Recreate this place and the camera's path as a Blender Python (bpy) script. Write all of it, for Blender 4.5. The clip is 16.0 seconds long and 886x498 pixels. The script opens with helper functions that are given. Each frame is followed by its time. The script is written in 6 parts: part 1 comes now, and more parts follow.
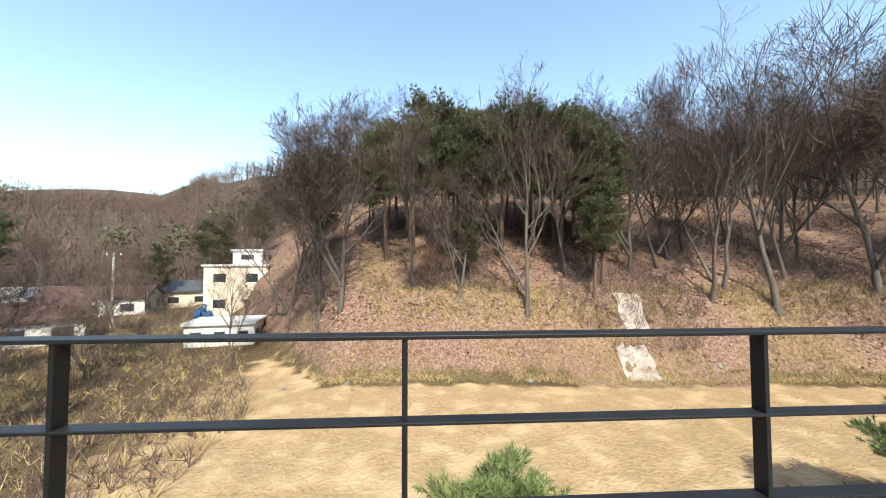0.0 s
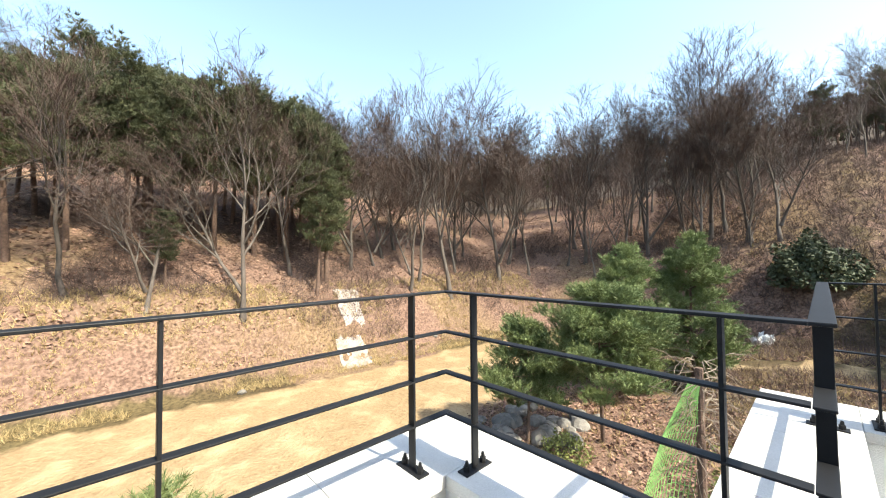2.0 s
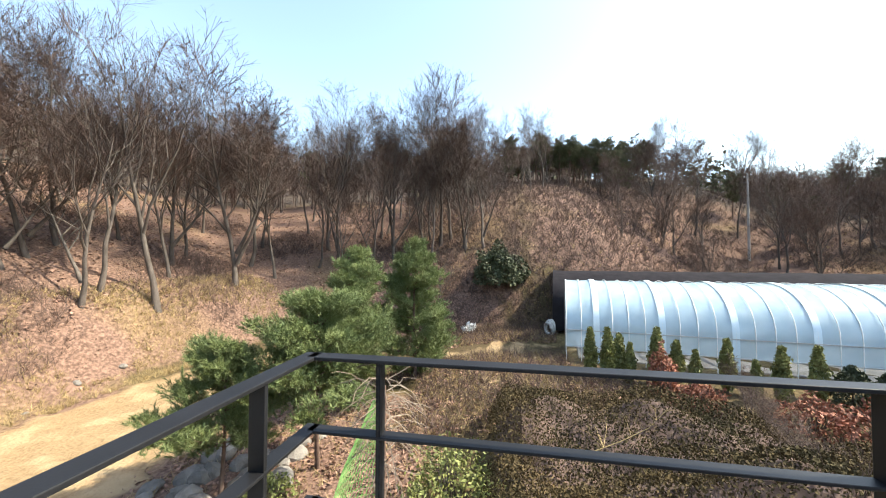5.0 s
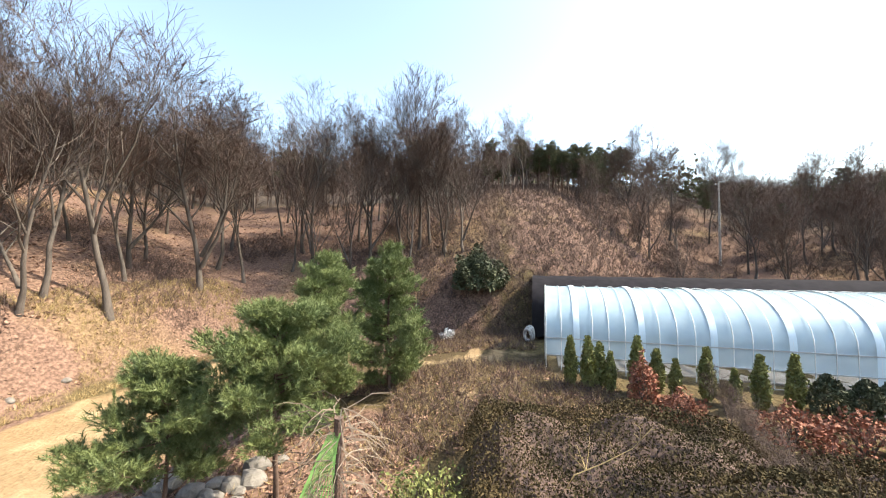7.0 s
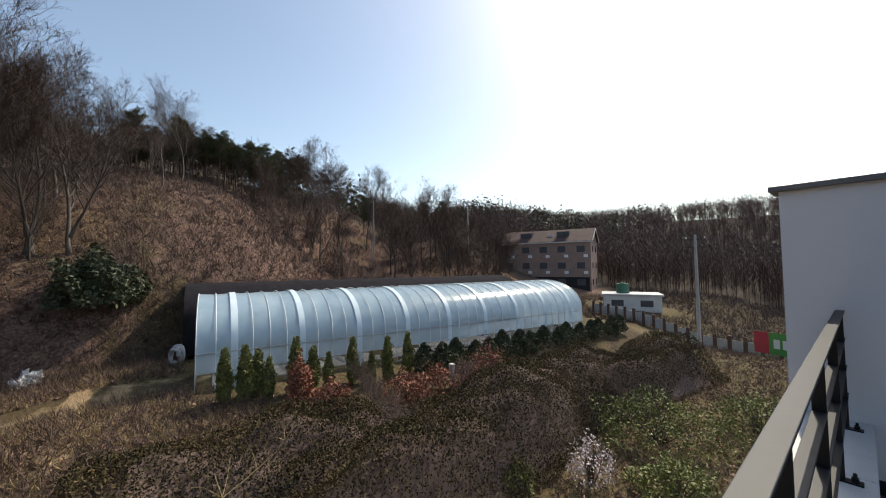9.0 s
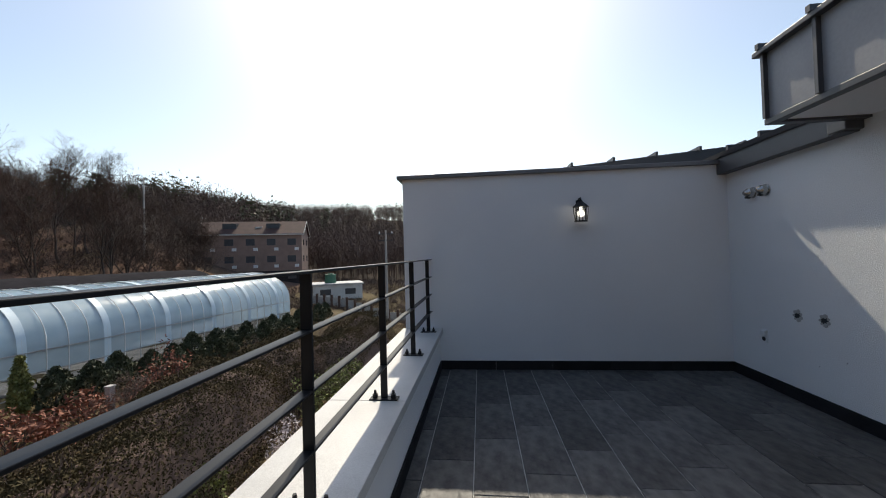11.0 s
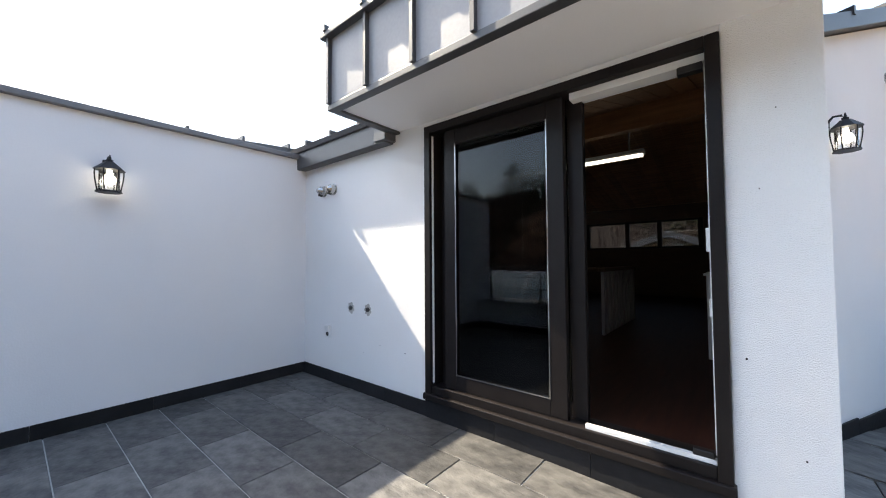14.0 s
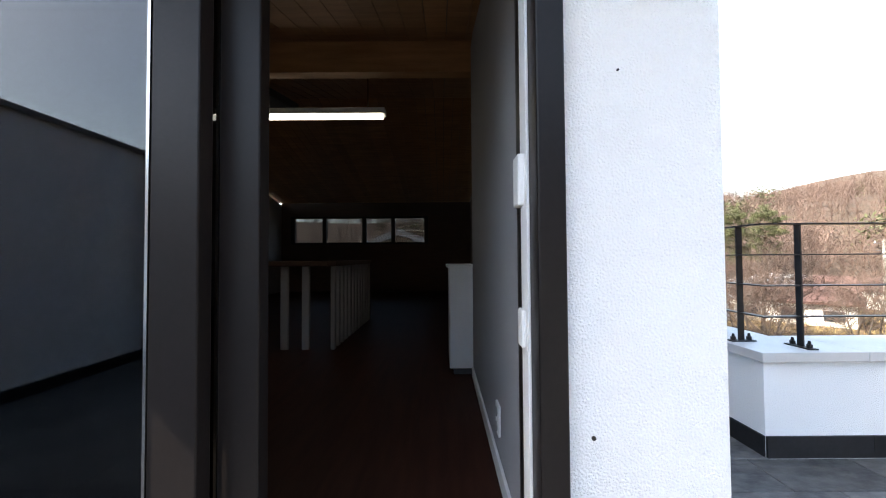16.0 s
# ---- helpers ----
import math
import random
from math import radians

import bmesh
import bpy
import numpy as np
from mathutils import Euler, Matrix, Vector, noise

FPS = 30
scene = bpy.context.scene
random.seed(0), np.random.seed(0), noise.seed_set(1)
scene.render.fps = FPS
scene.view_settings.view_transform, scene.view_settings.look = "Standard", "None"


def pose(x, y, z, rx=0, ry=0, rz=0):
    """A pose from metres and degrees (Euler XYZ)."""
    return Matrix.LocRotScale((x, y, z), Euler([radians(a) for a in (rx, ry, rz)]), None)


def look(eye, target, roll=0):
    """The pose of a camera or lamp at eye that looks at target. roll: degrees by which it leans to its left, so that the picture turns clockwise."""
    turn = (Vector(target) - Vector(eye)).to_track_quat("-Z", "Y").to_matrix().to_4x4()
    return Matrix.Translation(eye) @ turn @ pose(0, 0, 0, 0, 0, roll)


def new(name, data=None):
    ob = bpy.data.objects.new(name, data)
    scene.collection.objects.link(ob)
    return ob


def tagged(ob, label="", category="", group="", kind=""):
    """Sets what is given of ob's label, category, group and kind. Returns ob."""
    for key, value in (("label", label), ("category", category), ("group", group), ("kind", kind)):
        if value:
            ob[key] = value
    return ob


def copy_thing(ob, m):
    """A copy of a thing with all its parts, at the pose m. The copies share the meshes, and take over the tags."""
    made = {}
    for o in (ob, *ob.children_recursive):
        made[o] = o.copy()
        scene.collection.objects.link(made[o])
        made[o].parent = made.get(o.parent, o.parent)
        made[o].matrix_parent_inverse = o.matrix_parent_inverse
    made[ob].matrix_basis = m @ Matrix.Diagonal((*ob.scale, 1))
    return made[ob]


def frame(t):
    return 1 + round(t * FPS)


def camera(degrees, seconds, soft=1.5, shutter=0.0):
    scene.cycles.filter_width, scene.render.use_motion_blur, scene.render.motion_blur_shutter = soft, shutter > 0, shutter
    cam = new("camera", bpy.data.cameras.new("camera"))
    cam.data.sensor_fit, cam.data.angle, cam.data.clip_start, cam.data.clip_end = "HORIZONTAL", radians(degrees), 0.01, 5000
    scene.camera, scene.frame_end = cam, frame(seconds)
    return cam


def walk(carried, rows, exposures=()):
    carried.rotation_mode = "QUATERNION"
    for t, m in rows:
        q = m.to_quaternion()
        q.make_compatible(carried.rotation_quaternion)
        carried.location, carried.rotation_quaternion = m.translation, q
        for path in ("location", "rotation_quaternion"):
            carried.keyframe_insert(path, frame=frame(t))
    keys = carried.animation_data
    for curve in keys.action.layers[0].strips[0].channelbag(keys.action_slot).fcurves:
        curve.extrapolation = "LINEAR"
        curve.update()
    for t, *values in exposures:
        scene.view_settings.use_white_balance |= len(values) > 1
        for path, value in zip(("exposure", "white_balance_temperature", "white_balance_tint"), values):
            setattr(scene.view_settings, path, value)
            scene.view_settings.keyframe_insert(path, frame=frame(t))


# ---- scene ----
cam = camera(102.1, 16.0, soft=1.1)
PATH = [
    (0, (0.62, -5.79, 1.429), (0.514, -7.786, 1.503), -0.1),
    (0.5, (0.445, -5.733, 1.428), (-0.09, -7.659, 1.505), -0.3),
    (1, (0.186, -5.671, 1.427), (-0.686, -7.47, 1.487), -0.3),
    (1.5, (0.076, -5.496, 1.423), (-1.077, -7.129, 1.483), -0.3),
    (2, (-0.096, -5.34, 1.416), (-1.469, -6.793, 1.475), -0.5),
    (2.5, (-0.356, -5.262, 1.407), (-1.928, -6.497, 1.454), -0.2),
    (3, (-0.727, -5.169, 1.449), (-2.453, -6.179, 1.485), -0.2),
    (3.5, (-1.126, -4.991, 1.451), (-2.955, -5.798, 1.496), -0.6),
    (4, (-1.545, -4.829, 1.439), (-3.44, -5.467, 1.484), -0.5),
    (4.5, (-1.97, -4.796, 1.473), (-3.92, -5.239, 1.52), -0.1),
    (7, (-3.12, -4.75, 1.66), (-5.101, -5.018, 1.732), 0.4),
    (7.5, (-3.15, -4.58, 1.66), (-5.127, -4.462, 1.752), 0.1),
    (8, (-3.16, -4.33, 1.655), (-5.091, -3.822, 1.76), -0.3),
    (8.5, (-3.16, -4.1, 1.635), (-4.953, -3.221, 1.744), -0.6),
    (9, (-3.13, -4.012, 1.612), (-4.649, -2.716, 1.709), -0.5),
    (9.5, (-3.059, -4.083, 1.566), (-4.193, -2.438, 1.645), -0.5),
    (10, (-2.902, -4.193, 1.47), (-3.651, -2.339, 1.532), -1.2),
    (12.5, (-2.445, -3.873, 1.15), (-2.046, -1.914, 1.178), -0.4),
    (13, (-2.322, -3.729, 1.127), (-1.634, -1.851, 1.166), -0.1),
    (13.5, (-2.166, -3.61, 1.118), (-1.067, -1.94, 1.178), 0.0),
    (14, (-2.003, -3.545, 1.123), (-0.461, -2.273, 1.192), -0.4),
    (14.5, (-1.645, -3.497, 1.128), (0.162, -2.64, 1.18), -0.3),
    (15, (-1.33, -3.47, 1.08), (0.612, -2.99, 1.135), -0.4),
    (15.5, (-1.02, -3.36, 1.065), (0.98, -3.33, 1.12), -0.4),
    (16, (-0.70, -3.27, 1.05), (1.30, -3.275, 1.1), -0.4),
]
walk(cam, [(t, look(eye, target, roll)) for t, eye, target, roll in PATH],
     exposures=[(0, 1.4, 7000, 2), (1, 1.7, 7150, 2), (3, 1.9, 7350, 2), (4.5, 1.85, 7350, 3), (7, 1.85, 7650, 6), (7.5, 1.65, 7550, 6), (9, 0.5, 7350, 7), (10, 0.2, 7250, 7), (12.5, 1.05, 7450, 8), (13.5, 1.75, 7550, 8), (14, 2.3, 7650, 8), (14.5, 2.65, 7750, 8), (15, 2.8, 7750, 8), (16, 2.8, 7700, 8)])

# ---- world and sun ----
SUN = Vector((0.17, -1.0, -1.08)).normalized()
world = bpy.data.worlds.new("sky")
scene.world = world
world.use_nodes = True
wn = world.node_tree
sky = wn.nodes.new("ShaderNodeTexSky")
sky.sky_type, sky.sun_disc = "NISHITA", False
sky.sun_elevation, sky.sun_rotation = math.asin(-SUN.z), math.atan2(-SUN.x, -SUN.y)
sky.air_density, sky.dust_density, sky.ozone_density = 1.0, 1.2, 0.9
wn.links.new(sky.outputs[0], wn.nodes["Background"].inputs[0])
wn.nodes["Background"].inputs[1].default_value = 0.15
lamp = bpy.data.lights.new("sun", "SUN")
lamp.energy, lamp.angle, lamp.color = 3.1, radians(0.6), (1.0, 0.95, 0.87)
sun = new("sun", lamp)
sun.matrix_world = look((0, 0, 0), SUN)
sun.location = (-9, 52, 55)


# ---- materials ----
def ramp_nodes(nt, src, stops):
    r = nt.nodes.new("ShaderNodeValToRGB")
    while len(r.color_ramp.elements) < len(stops):
        r.color_ramp.elements.new(0.5)
    for e, (p, c) in zip(r.color_ramp.elements, stops):
        e.position, e.color = p, (*c, 1)
    nt.links.new(src, r.inputs[0])
    return r.outputs[0]


def mat(name, a, b=None, rough=0.8, scale=6.0, fine=60.0, bump=0.2, metal=0.0, dirt=0.25, vary=0.0, island=0.0, spec=0.5, stretch=(1, 1, 1), bdist=0.01, trans=0.0):
    """A surface of two colours mixed by coarse and fine noise, with relief; vary/island shift the value from piece to piece."""
    m = bpy.data.materials.new(name)
    m.use_nodes = True
    nt = m.node_tree
    p = nt.nodes["Principled BSDF"]
    b = b or tuple(c * 0.75 for c in a)
    geo = nt.nodes.new("ShaderNodeTexCoord")
    mp = nt.nodes.new("ShaderNodeMapping")
    mp.inputs["Scale"].default_value = stretch
    nt.links.new(geo.outputs["Object"], mp.inputs[0])
    n1 = nt.nodes.new("ShaderNodeTexNoise")
    n1.inputs["Scale"].default_value, n1.inputs["Detail"].default_value = scale, 5
    n2 = nt.nodes.new("ShaderNodeTexNoise")
    n2.inputs["Scale"].default_value, n2.inputs["Detail"].default_value = fine, 3
    nt.links.new(mp.outputs[0], n1.inputs["Vector"])
    nt.links.new(mp.outputs[0], n2.inputs["Vector"])
    mix = nt.nodes.new("ShaderNodeMath")
    mix.operation = "MULTIPLY_ADD"
    mix.inputs[1].default_value = dirt
    nt.links.new(n2.outputs[0], mix.inputs[0])
    sc = nt.nodes.new("ShaderNodeMath")
    sc.operation = "MULTIPLY"
    sc.inputs[1].default_value = 1 - dirt
    nt.links.new(n1.outputs[0], sc.inputs[0])
    nt.links.new(sc.outputs[0], mix.inputs[2])
    col = ramp_nodes(nt, mix.outputs[0], [(0.33, b), (0.67, a)])
    if vary or island:
        hs = nt.nodes.new("ShaderNodeHueSaturation")
        mr = nt.nodes.new("ShaderNodeMapRange")
        amt = vary or island
        mr.inputs[3].default_value, mr.inputs[4].default_value = 1 - amt, 1 + amt
        if vary:
            nt.links.new(nt.nodes.new("ShaderNodeObjectInfo").outputs["Random"], mr.inputs[0])
        else:
            nt.links.new(nt.nodes.new("ShaderNodeNewGeometry").outputs["Random Per Island"], mr.inputs[0])
        nt.links.new(mr.outputs[0], hs.inputs["Value"])
        nt.links.new(col, hs.inputs["Color"])
        col = hs.outputs[0]
    nt.links.new(col, p.inputs["Base Color"])
    p.inputs["Roughness"].default_value, p.inputs["Metallic"].default_value = rough, metal
    p.inputs["Specular IOR Level"].default_value = spec
    if bump:
        bp = nt.nodes.new("ShaderNodeBump")
        bp.inputs["Strength"].default_value, bp.inputs["Distance"].default_value = bump, bdist
        nt.links.new(n2.outputs[0], bp.inputs["Height"])
        nt.links.new(bp.outputs[0], p.inputs["Normal"])
    if trans:
        p.inputs["Transmission Weight"].default_value = trans
    return m


def glow(name, color, strength):
    m = bpy.data.materials.new(name)
    m.use_nodes = True
    p = m.node_tree.nodes["Principled BSDF"]
    p.inputs["Base Color"].default_value = (*color, 1)
    p.inputs["Emission Color"].default_value = (*color, 1)
    p.inputs["Emission Strength"].default_value = strength
    return m


def glass(name, tint, rough=0.0, alpha=0.25, gain=1.0):
    """Thin pane: clear film mixed with a mirror-like coat."""
    m = bpy.data.materials.new(name)
    m.use_nodes = True
    nt = m.node_tree
    nt.nodes.remove(nt.nodes["Principled BSDF"])
    tr = nt.nodes.new("ShaderNodeBsdfTransparent")
    tr.inputs[0].default_value = (*tint, 1)
    gl = nt.nodes.new("ShaderNodeBsdfGlossy")
    gl.inputs["Roughness"].default_value = rough
    fr = nt.nodes.new("ShaderNodeFresnel")
    fr.inputs[0].default_value = 1.5
    mx = nt.nodes.new("ShaderNodeMath")
    mx.operation = "MULTIPLY_ADD"
    mx.inputs[1].default_value, mx.inputs[2].default_value = gain, alpha
    nt.links.new(fr.outputs[0], mx.inputs[0])
    sh = nt.nodes.new("ShaderNodeMixShader")
    nt.links.new(mx.outputs[0], sh.inputs[0])
    nt.links.new(tr.outputs[0], sh.inputs[1])
    nt.links.new(gl.outputs[0], sh.inputs[2])
    nt.links.new(sh.outputs[0], nt.nodes["Material Output"].inputs[0])
    return m


STUCCO = mat("stucco", (0.88, 0.88, 0.875), (0.82, 0.82, 0.82), 0.9, 1.2, 190, 0.8, dirt=0.3, bdist=0.008)
PAINT = mat("smooth_paint", (0.80, 0.80, 0.81), (0.74, 0.74, 0.76), 0.75, 0.9, 90, 0.1, dirt=0.2)
TILE = mat("slate_tile", (0.165, 0.158, 0.148), (0.022, 0.022, 0.024), 0.5, 3.2, 16, 0.8, dirt=0.42, vary=0.3, stretch=(1, 0.6, 1), spec=0.35, bdist=0.015)
GROUT = mat("grout", (0.55, 0.55, 0.53), (0.42, 0.42, 0.40), 0.9, 5, 60, 0.2)
SKIRT = mat("slate_skirting", (0.020, 0.020, 0.022), (0.010, 0.010, 0.011), 0.65, 3, 30, 0.2, vary=0.2, spec=0.2)
GRANITE = mat("granite_cap", (0.64, 0.63, 0.61), (0.40, 0.39, 0.38), 0.45, 3, 260, 0.15, dirt=0.65, vary=0.05)
IRON = mat("black_iron", (0.016, 0.016, 0.018), (0.01, 0.01, 0.011), 0.45, 8, 200, 0.02, dirt=0.3, spec=0.25)
FRAME = mat("dark_window_frame", (0.017, 0.014, 0.0135), (0.011, 0.009, 0.009), 0.38, 3, 80, 0.03, spec=0.18)
SEAM = mat("grey_sheet_metal", (0.33, 0.33, 0.34), (0.25, 0.25, 0.26), 0.5, 1.5, 50, 0.05, metal=0.0)
DARKMETAL = mat("dark_metal_trim", (0.07, 0.072, 0.078), (0.05, 0.052, 0.058), 0.45, 2, 60, 0.05)
COPING = mat("aluminium_coping", (0.20, 0.20, 0.21), (0.14, 0.14, 0.15), 0.4, 3, 80, 0.05)
CHROME = mat("stainless_steel", (0.55, 0.54, 0.52), (0.42, 0.41, 0.40), 0.22, 8, 80, 0.03, metal=1.0)
WHITEPLASTIC = mat("white_plastic", (0.8, 0.8, 0.79), (0.74, 0.74, 0.73), 0.4, 6, 60, 0.03)
BLACK = mat("black_plastic", (0.012, 0.012, 0.013), (0.008, 0.008, 0.009), 0.5, 8, 60, 0.05)
GLASS = glass("window_glass", (0.30, 0.31, 0.32), 0.0, 0.0, 0.62)
CLEAR = glass("lamp_glass", (0.92, 0.93, 0.94), 0.02, 0.03)
CEILWOOD = mat("cedar_ceiling", (0.42, 0.22, 0.10), (0.25, 0.115, 0.045), 0.55, 2.5, 40, 0.15, stretch=(8, 1, 8), island=0.12)
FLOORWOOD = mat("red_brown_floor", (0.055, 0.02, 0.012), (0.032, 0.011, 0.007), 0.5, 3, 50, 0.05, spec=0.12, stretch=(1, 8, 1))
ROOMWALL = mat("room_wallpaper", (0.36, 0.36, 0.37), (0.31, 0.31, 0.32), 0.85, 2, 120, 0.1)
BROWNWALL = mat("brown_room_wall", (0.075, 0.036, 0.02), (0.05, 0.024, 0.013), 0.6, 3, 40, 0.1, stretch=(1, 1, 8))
LED = glow("led_panel", (1.0, 0.98, 0.94), 0.6)
BULB = glow("frosted_bulb", (1.0, 0.97, 0.9), 1.6)
BARK = mat("grey_brown_bark", (0.135, 0.112, 0.097), (0.06, 0.048, 0.041), 0.9, 5, 40, 0.6, vary=0.25, stretch=(1, 1, 0.25), bdist=0.03)
TWIG = mat("brown_twigs", (0.135, 0.090, 0.074), (0.075, 0.048, 0.040), 0.9, 2, 20, 0.0, vary=0.25)
PINEBARK = mat("pine_bark", (0.16, 0.10, 0.075), (0.08, 0.05, 0.038), 0.95, 6, 30, 0.7, bdist=0.03)
NEEDLE = mat("pine_needles", (0.18, 0.215, 0.075), (0.085, 0.12, 0.042), 0.6, 1.2, 20, 0.0, island=0.3, vary=0.15)
FARNEEDLE = mat("dark_pine_needles", (0.092, 0.096, 0.04), (0.042, 0.052, 0.022), 0.7, 0.8, 10, 0.0, island=0.3, vary=0.2)
LITTER = mat("fallen_leaves", (0.34, 0.208, 0.155), (0.17, 0.098, 0.072), 0.9, 1.5, 30, 0.0, island=0.45)
STRAW = mat("dry_grass_blades", (0.42, 0.32, 0.16), (0.27, 0.19, 0.09), 0.9, 1.5, 30, 0.0, island=0.3)
HEDGELEAF = mat("brown_green_hedge_leaves", (0.098, 0.069, 0.034), (0.042, 0.038, 0.018), 0.85, 0.35, 6, 0.0, island=0.32, spec=0.15)
REDLEAF = mat("russet_leaves", (0.34, 0.14, 0.085), (0.21, 0.08, 0.05), 0.8, 0.8, 10, 0.0, island=0.35)
YGLEAF = mat("yellow_green_leaves", (0.20, 0.21, 0.06), (0.11, 0.13, 0.035), 0.7, 0.8, 10, 0.0, island=0.3)
DARKLEAF = mat("dark_evergreen_leaves", (0.075, 0.085, 0.04), (0.035, 0.045, 0.02), 0.7, 0.8, 10, 0.0, island=0.3)
THUJA = mat("arborvitae_leaves", (0.24, 0.23, 0.065), (0.10, 0.115, 0.035), 0.7, 0.9, 8, 0.0, island=0.3)
BLOSSOM = mat("white_blossom", (0.75, 0.68, 0.68), (0.6, 0.5, 0.5), 0.8, 2, 20, 0.0, island=0.15)
ROCK = mat("field_rock", (0.24, 0.22, 0.20), (0.12, 0.11, 0.10), 0.9, 2, 18, 0.5, vary=0.25, bdist=0.03)
STONE = mat("pale_stone_slab", (0.42, 0.37, 0.345), (0.20, 0.165, 0.15), 0.85, 1.4, 12, 0.4)
CONCRETE = mat("concrete", (0.5, 0.49, 0.47), (0.36, 0.35, 0.33), 0.85, 1.2, 30, 0.2)
BRICK = mat("pink_brick_facade", (0.34, 0.235, 0.20), (0.26, 0.18, 0.15), 0.85, 0.8, 9, 0.2)
ROOFRED = mat("brown_red_roof", (0.085, 0.042, 0.035), (0.055, 0.028, 0.024), 0.85, 1, 12, 0.3)
CREAM = mat("cream_render", (0.68, 0.58, 0.46), (0.56, 0.47, 0.37), 0.85, 0.7, 15, 0.15)
WHITEWASH = mat("whitewashed_wall", (0.72, 0.71, 0.68), (0.55, 0.54, 0.51), 0.8, 0.7, 15, 0.1)
DARKGLASS = mat("dark_window_pane", (0.035, 0.04, 0.045), (0.02, 0.024, 0.028), 0.08, 3, 20, 0.0)
BLUEROOF = mat("pale_green_sheet_roof", (0.42, 0.52, 0.48), (0.33, 0.43, 0.40), 0.5, 1, 15, 0.1)
WHITEROOF = mat("white_sheet_roof", (0.50, 0.50, 0.50), (0.38, 0.38, 0.39), 0.5, 1, 15, 0.1)
NETTING = mat("black_shade_net", (0.028, 0.026, 0.03), (0.016, 0.015, 0.018), 0.95, 2, 60, 0.3, spec=0.05)
GALV = mat("galvanised_tube", (0.6, 0.61, 0.63), (0.45, 0.46, 0.48), 0.35, 5, 60, 0.05, metal=0.7)
GREENNET = mat("green_net", (0.22, 0.42, 0.13), (0.15, 0.32, 0.09), 0.7, 3, 40, 0.1)
GREENCOVER = mat("dark_green_plastic", (0.05, 0.16, 0.10), (0.035, 0.12, 0.075), 0.5, 2, 30, 0.1)
REDCLOTH = mat("red_banner_cloth", (0.55, 0.06, 0.08), (0.45, 0.05, 0.06), 0.7, 2, 30, 0.1)
GREENCLOTH = mat("green_banner_cloth", (0.10, 0.35, 0.08), (0.08, 0.28, 0.06), 0.7, 2, 30, 0.1)
BLUETARP = mat("blue_tarpaulin", (0.05, 0.16, 0.35), (0.03, 0.11, 0.26), 0.5, 2, 30, 0.2)
DEADVINE = mat("dead_grey_vine", (0.27, 0.215, 0.165), (0.14, 0.105, 0.08), 0.9, 6, 40, 0.2, island=0.3)
POLE = mat("pale_concrete_pole", (0.48, 0.46, 0.44), (0.38, 0.36, 0.34), 0.8, 2, 30, 0.1)


def film_material():
    """Milky blue-white greenhouse film: partly see-through, partly glossy."""
    m = bpy.data.materials.new("greenhouse_film")
    m.use_nodes = True
    nt = m.node_tree
    p = nt.nodes["Principled BSDF"]
    n = nt.nodes.new("ShaderNodeTexNoise")
    n.inputs["Scale"].default_value, n.inputs["Detail"].default_value = 0.9, 4
    tc = nt.nodes.new("ShaderNodeTexCoord")
    nt.links.new(tc.outputs["Object"], n.inputs["Vector"])
    nt.links.new(ramp_nodes(nt, n.outputs[0], [(0.35, (0.42, 0.60, 0.74)), (0.7, (0.62, 0.79, 0.90))]), p.inputs["Base Color"])
    p.inputs["Roughness"].default_value = 0.22
    p.inputs["Specular IOR Level"].default_value = 0.6
    bp = nt.nodes.new("ShaderNodeBump")
    bp.inputs["Strength"].default_value, bp.inputs["Distance"].default_value = 0.25, 0.08
    nt.links.new(n.outputs[0], bp.inputs["Height"])
    nt.links.new(bp.outputs[0], p.inputs["Normal"])
    tr = nt.nodes.new("ShaderNodeBsdfTransparent")
    tr.inputs[0].default_value = (0.8, 0.88, 0.95, 1)
    sh = nt.nodes.new("ShaderNodeMixShader")
    sh.inputs[0].default_value = 0.34
    tl = nt.nodes.new("ShaderNodeBsdfTranslucent")
    tl.inputs[0].default_value = (0.82, 0.93, 1.0, 1)
    soft = nt.nodes.new("ShaderNodeMixShader")
    soft.inputs[0].default_value = 0.3
    nt.links.new(p.outputs[0], soft.inputs[1])
    nt.links.new(tl.outputs[0], soft.inputs[2])
    nt.links.new(soft.outputs[0], sh.inputs[1])
    nt.links.new(tr.outputs[0], sh.inputs[2])
    nt.links.new(sh.outputs[0], nt.nodes["Material Output"].inputs[0])
    return m


FILM = film_material()
CLEARFILM = glass("clear_side_film", (0.86, 0.88, 0.88), 0.15, 0.10, 0.5)
BAND = mat("doubled_film_band", (0.74, 0.84, 0.88), (0.58, 0.70, 0.78), 0.3, 1.5, 20, 0.1)


# ---- building helpers ----
def mesh_object(name, data, material, parent=None, label=""):
    if material is not None and not data.materials:
        data.materials.append(material)
    ob = new(name, data)
    ob.parent = parent
    if label:
        ob["label"] = label
    return ob


def part(name, bm, material, parent, label=""):
    """Links a bmesh as one mesh object under a thing or a part."""
    me = bpy.data.meshes.new(name)
    bm.to_mesh(me)
    bm.free()
    return mesh_object(name, me, material, parent, label)


def thing(name, label, category, group="", kind="", at=(0, 0, 0), turn=0.0):
    ob = new(name)
    ob.empty_display_size = 0.1
    ob.matrix_basis = Matrix.Translation(at) @ Matrix.Rotation(turn, 4, "Z")
    return tagged(ob, label, category, group, kind)


